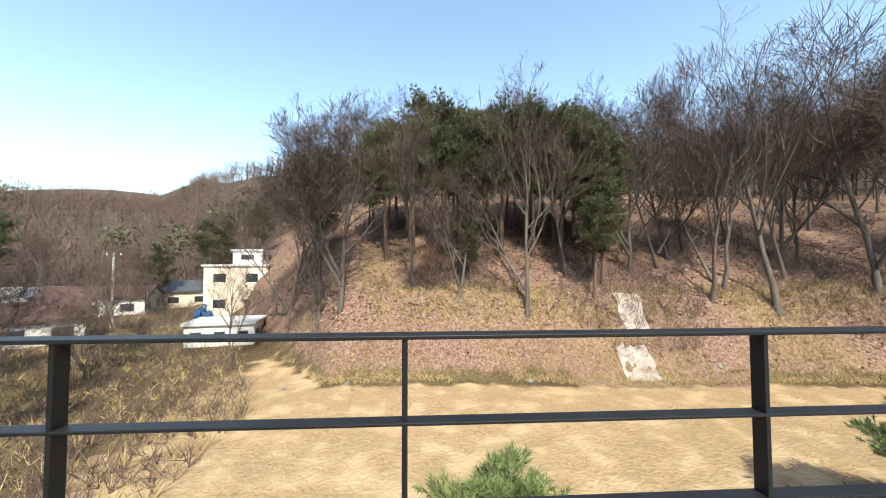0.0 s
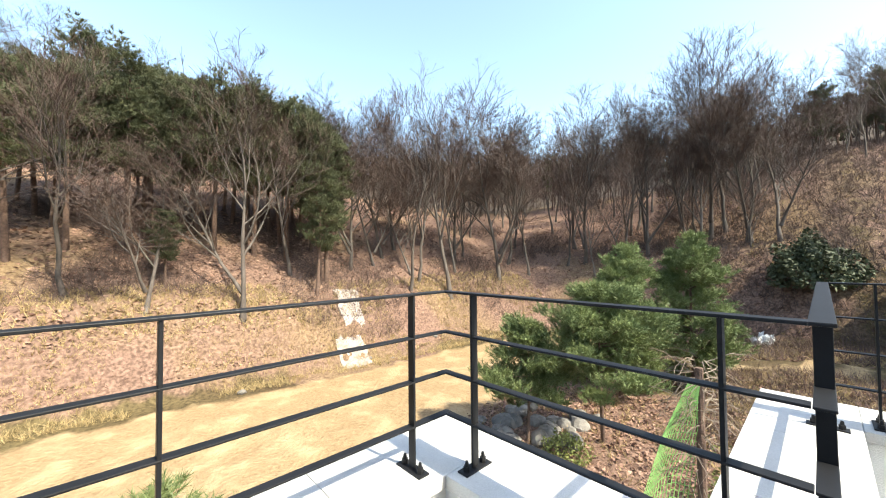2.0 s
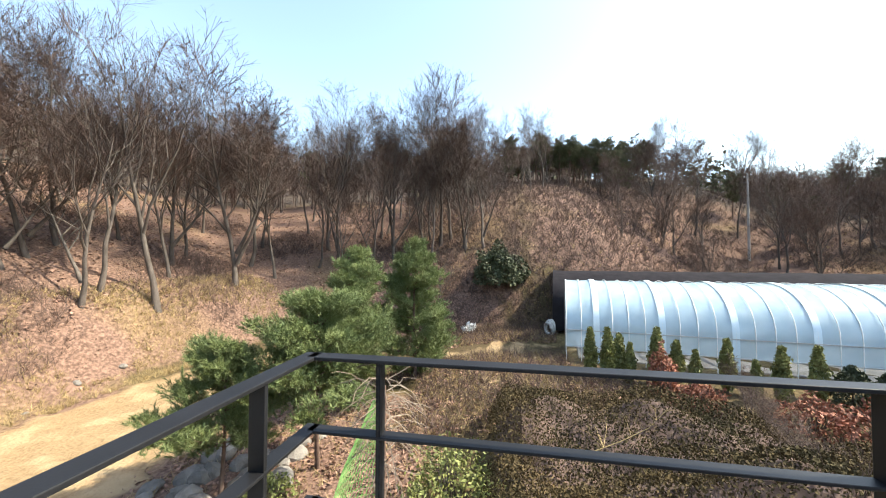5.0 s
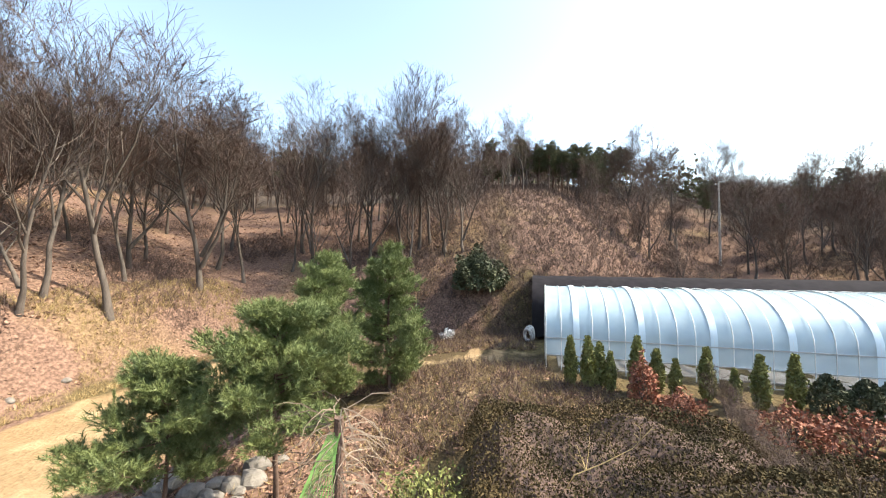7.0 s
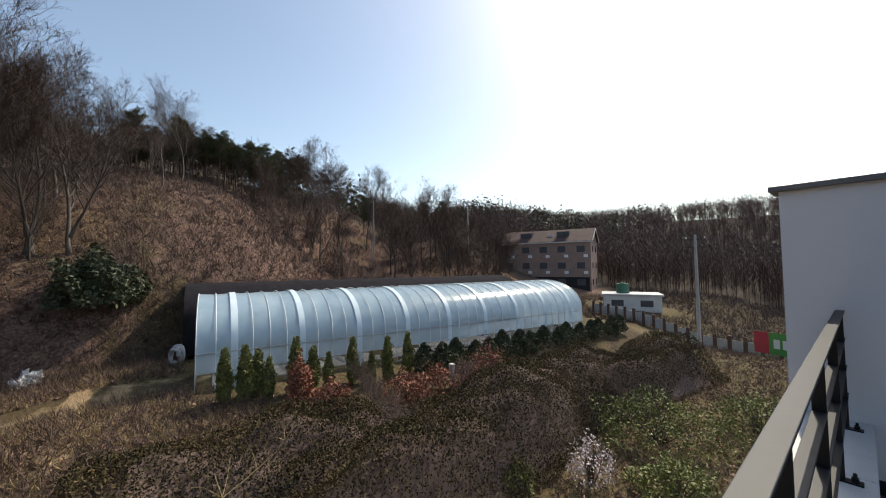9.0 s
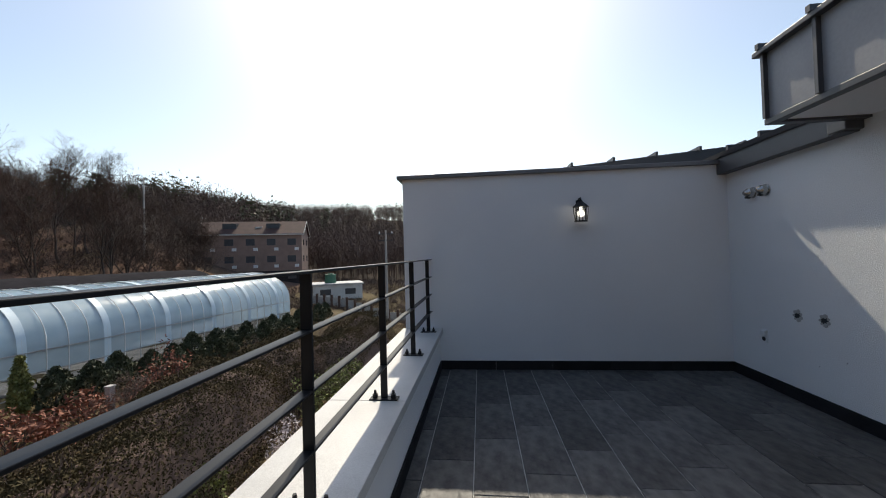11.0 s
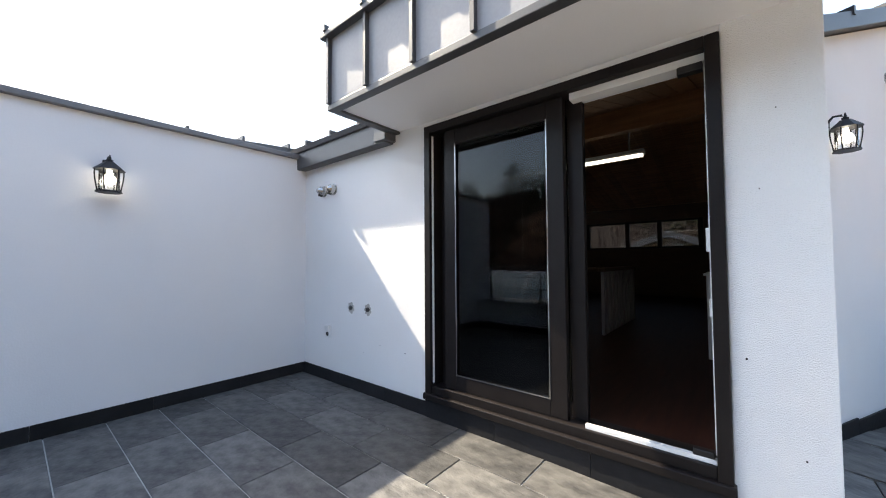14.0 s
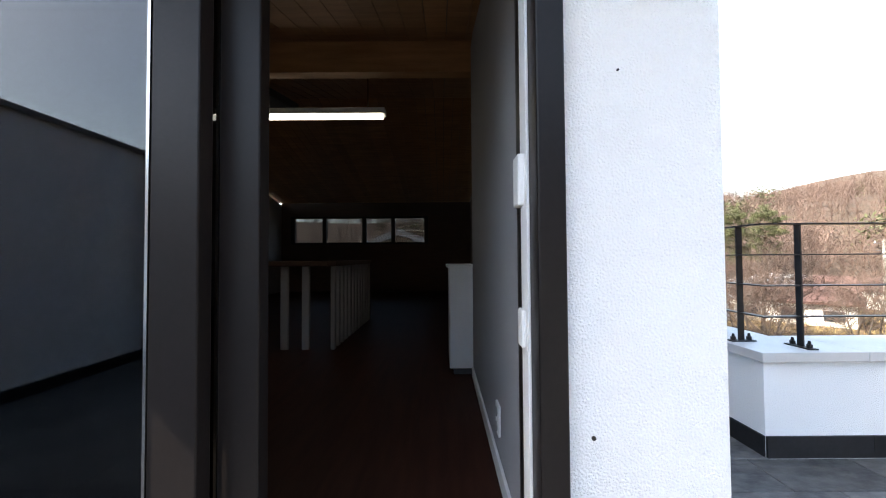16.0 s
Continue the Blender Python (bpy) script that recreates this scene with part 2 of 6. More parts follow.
def add_box(bm, lo, hi, bevel=0.0, m=None):
    lo, hi = Vector(lo), Vector(hi)
    r = bmesh.ops.create_cube(bm, size=1.0)
    bmesh.ops.scale(bm, vec=hi - lo, verts=r["verts"])
    bmesh.ops.translate(bm, vec=(lo + hi) / 2, verts=r["verts"])
    if bevel:
        edges = list({e for v in r["verts"] for e in v.link_edges})
        out = bmesh.ops.bevel(bm, geom=edges, offset=bevel, segments=2, affect="EDGES", profile=0.5)
        vs = {v for f in out["faces"] for v in f.verts}
        r["verts"] = list(vs | {v for v in r["verts"] if v.is_valid})
    if m is not None:
        bmesh.ops.transform(bm, matrix=m, verts=[v for v in r["verts"] if v.is_valid])
    return bm


def box(lo, hi, bevel=0.0, m=None):
    return add_box(bmesh.new(), lo, hi, bevel, m)


def add_cyl(bm, a, b, r1, r2=None, sides=12, caps=True):
    a, b = Vector(a), Vector(b)
    q = (b - a).to_track_quat("Z", "Y").to_matrix().to_4x4()
    bmesh.ops.create_cone(bm, cap_ends=caps, segments=sides, radius1=r1, radius2=r1 if r2 is None else r2, depth=(b - a).length,
                          matrix=Matrix.Translation((a + b) / 2) @ q)
    return bm


def cyl(a, b, r1, r2=None, sides=12):
    return add_cyl(bmesh.new(), a, b, r1, r2, sides)


def prism(points, axis_from, axis_to, axis="y"):
    """A solid whose outline (2D points) is pushed along one axis: 'x' (points are y, z), 'y' (x, z) or 'z' (x, y)."""
    bm = bmesh.new()

    def put(p, w):
        return {"x": (w, p[0], p[1]), "y": (p[0], w, p[1]), "z": (p[0], p[1], w)}[axis]
    a = [bm.verts.new(put(p, axis_from)) for p in points]
    b = [bm.verts.new(put(p, axis_to)) for p in points]
    bm.faces.new(a)
    bm.faces.new(b[::-1])
    for i in range(len(points)):
        j = (i + 1) % len(points)
        bm.faces.new((a[j], a[i], b[i], b[j]))
    bmesh.ops.recalc_face_normals(bm, faces=bm.faces)
    return bm


def raw(name, verts, faces, smooth=False):
    me = bpy.data.meshes.new(name)
    me.from_pydata(verts, [], faces)
    if smooth:
        me.shade_smooth()
    return me


# ---- ground ----
def smooth(t):
    t = np.clip(t, 0, 1)
    return t * t * (3 - 2 * t)


def rise(x, y):
    """How far a spot lies up the wooded slope, beyond its foot."""
    south = -24.5 - y - 1.4 * np.maximum(x - 6, 0)
    west = -x - 29 - 1.1 * np.maximum(y - 4, 0)
    k = 5.0
    return np.logaddexp(south / k, west / k) * k - 1.0


def height(x, y):
    x, y = np.asarray(x, float), np.asarray(y, float)
    s = rise(x, y)
    r = np.hypot(x, y)
    z = -5.1 + 0 * x
    z = z + 1.5 * smooth((-x - 12) / 9) * smooth((y + 16) / 12) - 1.3 * smooth((y - 28) / 10) * smooth((14 - x) / 10)
    bank = smooth((y + 34) / -1.0 * 0 + s / 3.6) * 3.4
    hill = 21.5 * (1 - np.exp(-np.maximum(s - 2, 0) / 32)) * (0.55 + 0.45 * smooth((60 - y) / 60))
    z = z + bank * smooth((20 - y) / 25) + hill
    z = z + 27 * smooth((r - 85) / 130) + 8 * smooth((-x - 55) / 30) * smooth((30 - np.abs(y - 22)) / 40)
    z = z + 10 * np.exp(-(((x + 70) / 22) ** 2 + ((y - 44) / 20) ** 2))
    z = z + 0.8 * np.exp(-(((x + 72) / 20) ** 2 + ((y - 10) / 22) ** 2))
    z = z + 13 * np.exp(-(((x + 90) / 34) ** 2 + ((y - 84) / 40) ** 2))
    z = z + 46 * np.exp(-(((x - 300) / 190) ** 2 + ((y + 360) / 120) ** 2)) - 17 * smooth((x - 20) / 80) * smooth((120 - r) / 60) * 0.1
    z = z + 0.22 * np.sin(x * 0.21 + 1.3) * np.sin(y * 0.17) * smooth(r / 30) + 0.9 * np.sin(x * 0.037) * np.sin(y * 0.045 + 2) * smooth((r - 50) / 60)
    return z


def ground_z(x, y):
    return float(height(x, y))


def build_ground():
    n = 300
    u = np.linspace(-1, 1, n)
    gx = -12 + 1100 * np.sign(u) * (0.05 * np.abs(u) + 0.95 * np.abs(u) ** 3.4)
    gy = -8 + 1100 * np.sign(u) * (0.05 * np.abs(u) + 0.95 * np.abs(u) ** 3.4)
    X, Y = np.meshgrid(gx, gy)
    Z = height(X, Y)
    rng = np.random.RandomState(3)
    near = np.hypot(X, Y) < 70
    Z = Z + near * rng.normal(0, 0.035, Z.shape)
    verts = np.stack([X.ravel(), Y.ravel(), Z.ravel()], 1).tolist()
    faces = [(j * n + i, j * n + i + 1, (j + 1) * n + i + 1, (j + 1) * n + i) for j in range(n - 1) for i in range(n - 1)]
    me = raw("ground", verts, faces, True)
    s = rise(X, Y)
    sand = smooth((-0.2 - s) / 1.2) * smooth((-14.6 + np.clip((X + 9.0) * 1.6, 0, 6.1) - Y) / 2.0) * smooth((X + 27) / 4) * smooth((14 - X) / 5)
    track = np.exp(-((X + 24 + 0.05 * (Y + 4)) / 1.4) ** 2) * smooth((Y + 12) / 4) * smooth((4 - Y) / 3)
    ruts = (np.exp(-((Y + 5.75 + 0.15 * np.sin(X)) / 0.42) ** 2) + np.exp(-((Y + 4.45 + 0.15 * np.sin(X)) / 0.42) ** 2)) * smooth((X + 28) / 2) * smooth((-17 - X) / 2)
    sand = np.maximum(sand, 1.0 * ruts)
    sand = np.maximum(sand, smooth((9 - np.hypot((X - 74) * 0.6, Y + 34)) / 5))
    litter = np.maximum(smooth((s + 0.2) / 1.5) * smooth((95 - np.hypot(X, Y)) / 40) * smooth((2 - Y) / 12), 0.0)
    litter = np.maximum(litter, smooth((-6.5 - X) / 2) * smooth((X + 19) / 3) * smooth((-6.5 - Y) / 2))
    litter = np.maximum(litter, smooth((-X - 28) / 8) * smooth((Y + 8) / 8) * 0.8)
    wood = smooth((np.hypot(X, Y) - 64) / 22)
    for key, v in (("sand", np.maximum(sand, 0.45 * track)), ("litter", litter), ("wood", wood)):
        a = me.attributes.new(key, "FLOAT", "POINT")
        a.data.foreach_set("value", v.ravel().astype(np.float32))
    m = bpy.data.materials.new("ground_soil")
    m.use_nodes = True
    nt = m.node_tree
    p = nt.nodes["Principled BSDF"]
    p.inputs["Roughness"].default_value = 0.95
    p.inputs["Specular IOR Level"].default_value = 0.15
    tc = nt.nodes.new("ShaderNodeTexCoord")

    def noise_of(scale, detail=6):
        t = nt.nodes.new("ShaderNodeTexNoise")
        t.inputs["Scale"].default_value, t.inputs["Detail"].default_value = scale, detail
        nt.links.new(tc.outputs["Object"], t.inputs["Vector"])
        return t.outputs[0]
    big, mid, fine = noise_of(0.12), noise_of(0.9, 8), noise_of(7.0, 8)

    def blend(a, b, f):
        x = nt.nodes.new("ShaderNodeMix")
        x.data_type = "RGBA"
        nt.links.new(f, x.inputs[0])
        nt.links.new(a, x.inputs[6])
        nt.links.new(b, x.inputs[7])
        return x.outputs[2]

    def attr_mask(key):
        a = nt.nodes.new("ShaderNodeAttribute")
        a.attribute_name = key
        ad = nt.nodes.new("ShaderNodeMath")
        ad.operation = "ADD"
        nt.links.new(a.outputs["Fac"], ad.inputs[0])
        nt.links.new(mid, ad.inputs[1])
        mr = nt.nodes.new("ShaderNodeMapRange")
        mr.inputs[1].default_value, mr.inputs[2].default_value = 0.85, 1.15
        nt.links.new(ad.outputs[0], mr.inputs[0])
        return mr.outputs[0]
    grass = blend(ramp_nodes(nt, fine, [(0.3, (0.06, 0.045, 0.022)), (0.7, (0.17, 0.13, 0.065))]),
                  ramp_nodes(nt, fine, [(0.3, (0.04, 0.03, 0.018)), (0.7, (0.11, 0.075, 0.042))]), ramp_nodes(nt, big, [(0.4, (0, 0, 0)), (0.6, (1, 1, 1))]))
    sandc = blend(ramp_nodes(nt, fine, [(0.3, (0.235, 0.155, 0.085)), (0.75, (0.35, 0.252, 0.148))]),
                  ramp_nodes(nt, mid, [(0.35, (0.25, 0.165, 0.09)), (0.65, (0.39, 0.285, 0.17))]), ramp_nodes(nt, mid, [(0.4, (0, 0, 0)), (0.6, (1, 1, 1))]))
    leaf = blend(ramp_nodes(nt, fine, [(0.35, (0.10, 0.061, 0.047)), (0.7, (0.27, 0.172, 0.132))]),
                 ramp_nodes(nt, fine, [(0.35, (0.13, 0.085, 0.05)), (0.7, (0.28, 0.195, 0.115))]), ramp_nodes(nt, big, [(0.52, (0, 0, 0)), (0.68, (1, 1, 1))]))
    far = ramp_nodes(nt, mid, [(0.3, (0.048, 0.036, 0.03)), (0.7, (0.10, 0.076, 0.058))])
    c = blend(blend(blend(grass, leaf, attr_mask("litter")), far, attr_mask("wood")), sandc, attr_mask("sand"))
    nt.links.new(c, p.inputs["Base Color"])
    hsum = nt.nodes.new("ShaderNodeMath")
    nt.links.new(mid, hsum.inputs[0])
    nt.links.new(fine, hsum.inputs[1])
    bp = nt.nodes.new("ShaderNodeBump")
    bp.inputs["Strength"].default_value, bp.inputs["Distance"].default_value = 0.7, 0.12
    nt.links.new(hsum.outputs[0], bp.inputs["Height"])
    nt.links.new(bp.outputs[0], p.inputs["Normal"])
    ob = mesh_object("ground", me, m)
    tagged(ob, "sandy yard, leaf-covered slope and dry grass fields", "ground", kind="structure")


build_ground()

# ---- terrace: floor, walls, parapets ----
XD, YA, YC, XB, XE = -3.26, -6.65, -5.345, -1.345, 1.62   # rail lines
CAP, RAIL = 0.46, 1.26
FZ = -0.015                  # finished floor
INN, OUT = 0.10, 0.30        # parapet faces, inside and outside of the rail line
WEND = -3.827

def floor_at(y):
    """The terrace floor falls gently towards the bay."""
    return FZ - 0.165 * float(smooth((-3.0 - y) / 1.5))


slab = bmesh.new()
for ya, yb, xa, xb in ((0, -2.8, XD + INN, 0.1), (-2.8, -3.0, XD + INN, 0.1), (-3.0, -3.3, XD + INN, 0.1), (-3.3, -3.6, XD + INN, 0.1), (-3.6, -3.9, XD + INN, 4.5), (-3.9, -4.2, XD + INN, 4.5), (-4.2, -4.55, XD + INN, 4.5), (-4.55, YC + INN, XD + INN, 4.5), (YC + INN, YA + INN, XB + INN, XE - INN)):
    v = [slab.verts.new((x, y, floor_at(y) - dz - (0.055 if -4.5 < y < -2.9 else 0))) for dz in (0.006, 0.2) for x, y in ((xa, ya), (xb, ya), (xb, yb), (xa, yb))]
    for f in ((3, 2, 1, 0), (4, 5, 6, 7), (0, 1, 5, 4), (1, 2, 6, 5), (2, 3, 7, 6), (3, 0, 4, 7)):
        slab.faces.new([v[i] for i in f])
bmesh.ops.recalc_face_normals(slab, faces=slab.faces)
slab = part("floor", slab, GROUT, None)
tagged(slab, "grouted bed of the grey slate terrace floor", "floor", kind="structure")


def wall(name, bm, label, material=STUCCO, category="wall"):
    return tagged(part(name, bm, material, None), label, category, kind="structure")


# outside corners of the parapet, in order, and the run between them
def parapet(name, lo, hi):
    wall(name, box((*lo, -5.4), (*hi, CAP - 0.06)), "low white stucco parapet under a granite cap")


parapet("parapet_west", (XD - OUT, YC - OUT), (XD + INN, 0.0))
parapet("parapet_notch", (XD + INN, YC - OUT), (XB + INN, YC + INN))
parapet("parapet_bay_west", (XB - OUT, YA - OUT), (XB + INN, YC - OUT))
parapet("parapet_south", (XB + INN, YA - OUT), (XE - INN, YA + INN))
parapet("parapet_bay_east", (XE - INN, YA - OUT), (XE + OUT, YC + INN))
parapet("parapet_south_east", (XE + OUT, YC - OUT), (4.55, YC + INN))

caps = thing("parapet_cap", "speckled pale granite cap slabs on the parapet", "coping", kind="structure")


def cap_run(a, b, fixed, along, n):
    """n granite slabs between a and b along an axis, on the rail line at fixed."""
    lo, hi = -OUT - 0.03, INN + 0.035
    if along in ("x-", "y-"):
        lo, hi = -INN - 0.035, OUT + 0.03
    for k in range(n):
        p, q = a + (b - a) * k / n + 0.0015, a + (b - a) * (k + 1) / n - 0.0015
        p, q = min(p, q), max(p, q)
        if along[0] == "y":
            part("slab", box((fixed + lo, p, CAP - 0.06), (fixed + hi, q, CAP), 0.004), GRANITE, caps)
        else:
            part("slab", box((p, fixed + lo, CAP - 0.06), (q, fixed + hi, CAP), 0.004), GRANITE, caps)


I, O = INN + 0.035, OUT + 0.03
cap_run(YC + I, -0.002, XD, "y", 5)
cap_run(XD - O, XB + I, YC, "x", 3)
cap_run(YA + I, YC - O, XB, "y", 1)
cap_run(XB - O, XE + O, YA, "x", 4)
cap_run(YA + I, YC + I, XE, "y-", 2)
cap_run(XE + O, 4.5, YC, "x", 3)

# lamp wall with metal coping
wall("wall_north", box((XD - OUT, 0.0, -5.4), (0.0, 0.22, 2.2)), "white painted end wall of the terrace", PAINT)
cop = part("trim", box((XD - OUT - 0.06, -0.045, 2.2), (0.0, 0.27, 2.245), 0.006), COPING, None)
tagged(cop, "grey aluminium coping on the white end wall", "coping", kind="structure")

# house wall with the door opening
DY0, DY1, DZ0, DZ1 = -3.505, -1.736, 0.215, 2.135
wall("wall_door_side", box((0, DY1, -0.1), (0.28, 0.22, 2.19)), "white textured stucco house wall")
wall("wall_pillar", box((0, WEND, -0.3), (0.28, DY0, 2.30), 0.006), "white textured stucco pier beside the sliding door")
wall("wall_lintel", box((0, DY0, DZ1), (0.28, DY1, 2.30)), "white stucco above the sliding door")
wall("wall_threshold", box((0, DY0, -0.1), (0.28, DY1, DZ0 - 0.1)), "low stucco plinth under the sliding door")

# gable wall of the wing, set at an angle
GA, GB = Vector((0.30, -3.34, 0)), Vector((4.62, -5.50, 0))
gdir = (GB - GA).normalized()
gm = Matrix.Translation(GA) @ Matrix.Rotation(math.atan2(gdir.y, gdir.x), 4, "Z")
GL = (GB - GA).length


def gable(name, pts, y0, y1, material, label, parent=None):
    bm = prism(pts, y0, y1, "y")
    bmesh.ops.transform(bm, matrix=gm, verts=bm.verts)
    ob = part(name, bm, material, parent)
    return tagged(ob, label, "wall", kind="structure") if parent is None else ob


WX0, WX1, WZ0, WZ1 = 3.05, 3.48, 0.72, 2.12       # slit window in the gable
PEAK = 3.12
gable("wall_wing_left", [(1.0, -0.3), (WX0, -0.3), (WX0, 3.22), (1.0, 2.53)], 0, 0.28, STUCCO, "white stucco gable wall of the wing")
gable("wall_wing_right", [(WX1, -5.4), (GL, -5.4), (GL, 2.50), (WX1, 3.07)], 0, 0.28, STUCCO, "white stucco gable wall of the wing")
gable("wall_wing_below", [(WX0, -0.3), (WX1, -0.3), (WX1, WZ0), (WX0, WZ0)], 0, 0.28, STUCCO, "white stucco below a slit window")
gable("wall_wing_above", [(WX0, WZ1), (WX1, WZ1), (WX1, 3.07), (PEAK, 3.25), (WX0, 3.22)], 0, 0.28, STUCCO, "white stucco above a slit window")
win = thing("window_slit", "tall narrow dark-framed window in the gable", "window", kind="structure")
gable("window_frame", [(WX0, WZ0), (WX0 + 0.05, WZ0), (WX0 + 0.05, WZ1), (WX0, WZ1)], 0.12, 0.2, FRAME, "", win)
gable("window_frame", [(WX1 - 0.05, WZ0), (WX1, WZ0), (WX1, WZ1), (WX1 - 0.05, WZ1)], 0.12, 0.2, FRAME, "", win)
gable("window_frame", [(WX0 + 0.05, WZ0), (WX1 - 0.05, WZ0), (WX1 - 0.05, WZ0 + 0.05), (WX0 + 0.05, WZ0 + 0.05)], 0.12, 0.2, FRAME, "", win)
gable("window_frame", [(WX0 + 0.05, WZ1 - 0.05), (WX1 - 0.05, WZ1 - 0.05), (WX1 - 0.05, WZ1), (WX0 + 0.05, WZ1)], 0.12, 0.2, FRAME, "", win)
gable("pane", [(WX0 + 0.05, WZ0 + 0.05), (WX1 - 0.05, WZ0 + 0.05), (WX1 - 0.05, WZ1 - 0.05), (WX0 + 0.05, WZ1 - 0.05)], 0.15, 0.165, DARKGLASS, "", win)
roof = thing("roof_wing", "dark metal roof edge over the white gable", "roof", kind="structure")
gable("verge", [(1.0, 2.537), (1.0, 2.657), (PEAK, 3.38), (PEAK, 3.26)], -0.09, 0.27, DARKMETAL, "", roof)
gable("verge", [(PEAK, 3.26), (PEAK, 3.38), (GL + 0.05, 2.58), (GL + 0.05, 2.42)], -0.09, 0.27, DARKMETAL, "", roof)
for k in range(6):
    x = 1.15 + k * 0.68
    z = (2.44 + 0.94 * (x - 0.4) / (PEAK - 0.4)) if x < PEAK else 3.38 - (x - PEAK) * 0.415
    gable("seam", [(x, z - 0.02), (x + 0.03, z - 0.02), (x + 0.03, z + 0.045), (x, z + 0.045)], -0.10, 0.27, DARKMETAL, "", roof)
wall("wall_wing_return", box((4.62, -5.45, -5.4), (4.9, -4.3, 2.4)), "white stucco side wall of the wing")

# overhanging eave above the door
eave = thing("eave", "grey standing-seam metal fascia over a white soffit", "eave", kind="structure")
EX, EY0, EY1, EZ0, EZ1 = -0.62, -4.05, -1.40, 2.19, 2.66
part("soffit", box((EX + 0.03, EY0 + 0.03, EZ0 - 0.012), (0.0, EY1 - 0.03, EZ0 + 0.02)), PAINT, eave, "white painted soffit")
part("fascia", box((EX, EY0, EZ0), (EX + 0.03, EY1, EZ1)), SEAM, eave)
part("end_fascia", box((EX + 0.03, EY1 - 0.03, EZ0), (0.02, EY1, EZ1)), SEAM, eave)
part("end_fascia", box((EX + 0.03, EY0, EZ0), (0.02, EY0 + 0.03, EZ1)), SEAM, eave)
part("lower_trim", box((EX - 0.012, EY0 - 0.012, EZ0 - 0.03), (EX + 0.05, EY1 + 0.012, EZ0 + 0.012), 0.004), DARKMETAL, eave)
part("end_trim", box((EX + 0.05, EY1 - 0.05, EZ0 - 0.03), (0.0, EY1 + 0.012, EZ0 + 0.03)), DARKMETAL, eave)
part("upper_trim", box((EX - 0.05, EY0 - 0.05, EZ1), (EX + 0.4, EY1 + 0.05, EZ1 + 0.035), 0.005), DARKMETAL, eave)
for k in range(7):
    y = EY1 - 0.012 - k * 0.40
    part("seam", box((EX - 0.03, y - 0.012, EZ0 + 0.012), (EX, y + 0.012, EZ1)), DARKMETAL, eave)
    part("seam_cap", box((EX - 0.06, y - 0.015, EZ1 + 0.035), (EX + 0.3, y + 0.015, EZ1 + 0.075)), DARKMETAL, eave)
part("roof_slab", prism([(EX - 0.04, EZ1 + 0.035), (4.0, 4.0), (4.0, 3.9), (EX, EZ1)], EY0, EY1, "y"), DARKMETAL, eave)

low = thing("roof_low", "dark metal eave band running along the stucco wall", "roof", kind="structure")
part("gutter_band", box((-0.10, EY1 + 0.03, 2.09), (0.0, 0.1, 2.27), 0.006), DARKMETAL, low)
part("bracket", box((-0.12, EY1 - 0.0, 2.10), (0.0, EY1 + 0.14, 2.42), 0.008), DARKMETAL, low)
part("roof_slope", prism([(-0.12, 2.26), (4.0, 3.0), (4.0, 3.1), (-0.14, 2.30)], EY1 + 0.02, 0.24, "y"), DARKMETAL, low)
for k in range(3):
    y = -0.25 - k * 0.42
    part("seam", box((-0.14, y, 2.29), (0.3, y + 0.03, 2.345)), DARKMETAL, low)
nbr = thing("roof_neighbour", "dark roof of the next house behind the end wall", "roof", kind="structure")
part("slope", prism([(-2.1, 2.30), (-1.55, 2.46), (5.0, 2.98), (5.0, 2.2), (-2.0, 2.2)], 0.9, 3.4, "y"), DARKMETAL, nbr)
part("wall", box((-1.9, 1.0, -5.2), (4.8, 3.3, 2.2)), STUCCO, nbr)
for k in range(9):
    x = -1.4 + k * 0.55
    z = 2.46 + (x + 1.55) * 0.0794
    part("seam", box((x, 0.88, z - 0.02), (x + 0.03, 3.42, z + 0.05)), DARKMETAL, nbr)

# skirting of slate strips
skirt = thing("baseboard", "black slate skirting strips at the wall foot", "skirting", kind="structure")


def skirting(a, b, off):
    a, b = Vector(a), Vector(b)
    L = (b - a).length
    n = max(1, round(L / 0.6))
    ang = math.atan2((b - a).y, (b - a).x)
    for k in range(n):
        zf = min(floor_at(a.y + (b - a).y * (k + j) / n) for j in (0, 1))
        bm = box((k * L / n + 0.001, 0, zf - 0.01), ((k + 1) * L / n - 0.001, off, zf + 0.125 if zf < FZ - 0.05 else 0.085), 0.002)
        bmesh.ops.transform(bm, matrix=Matrix.Translation((a.x, a.y, 0)) @ Matrix.Rotation(ang, 4, "Z"), verts=bm.verts)
        part("strip", bm, SKIRT, skirt)


skirting((XD + INN, 0), (0, 0), -0.014)
skirting((0, 0), (0, WEND), -0.014)
skirting((XD + INN, YC + INN), (XD + INN, 0), -0.014)
skirting((XB + INN, YC + INN), (XD + INN, YC + INN), -0.014)
skirting((XB + INN, YA + INN), (XB + INN, YC + INN), -0.014)
skirting((XE - INN, YA + INN), (XB + INN, YA + INN), -0.014)
skirting((XE - INN, YC + INN), (XE - INN, YA + INN), -0.014)
skirting((4.3, YC + INN), (XE - INN, YC + INN), -0.014)
skirting((0.95, -3.675), (GB.x - 0.15, GB.y + 0.068), -0.014)
skirting((0.0, WEND), (0.28, WEND), -0.014)

# ---- railing ----
rails = thing("railing", "black painted iron railing with four flat rails", "railing")


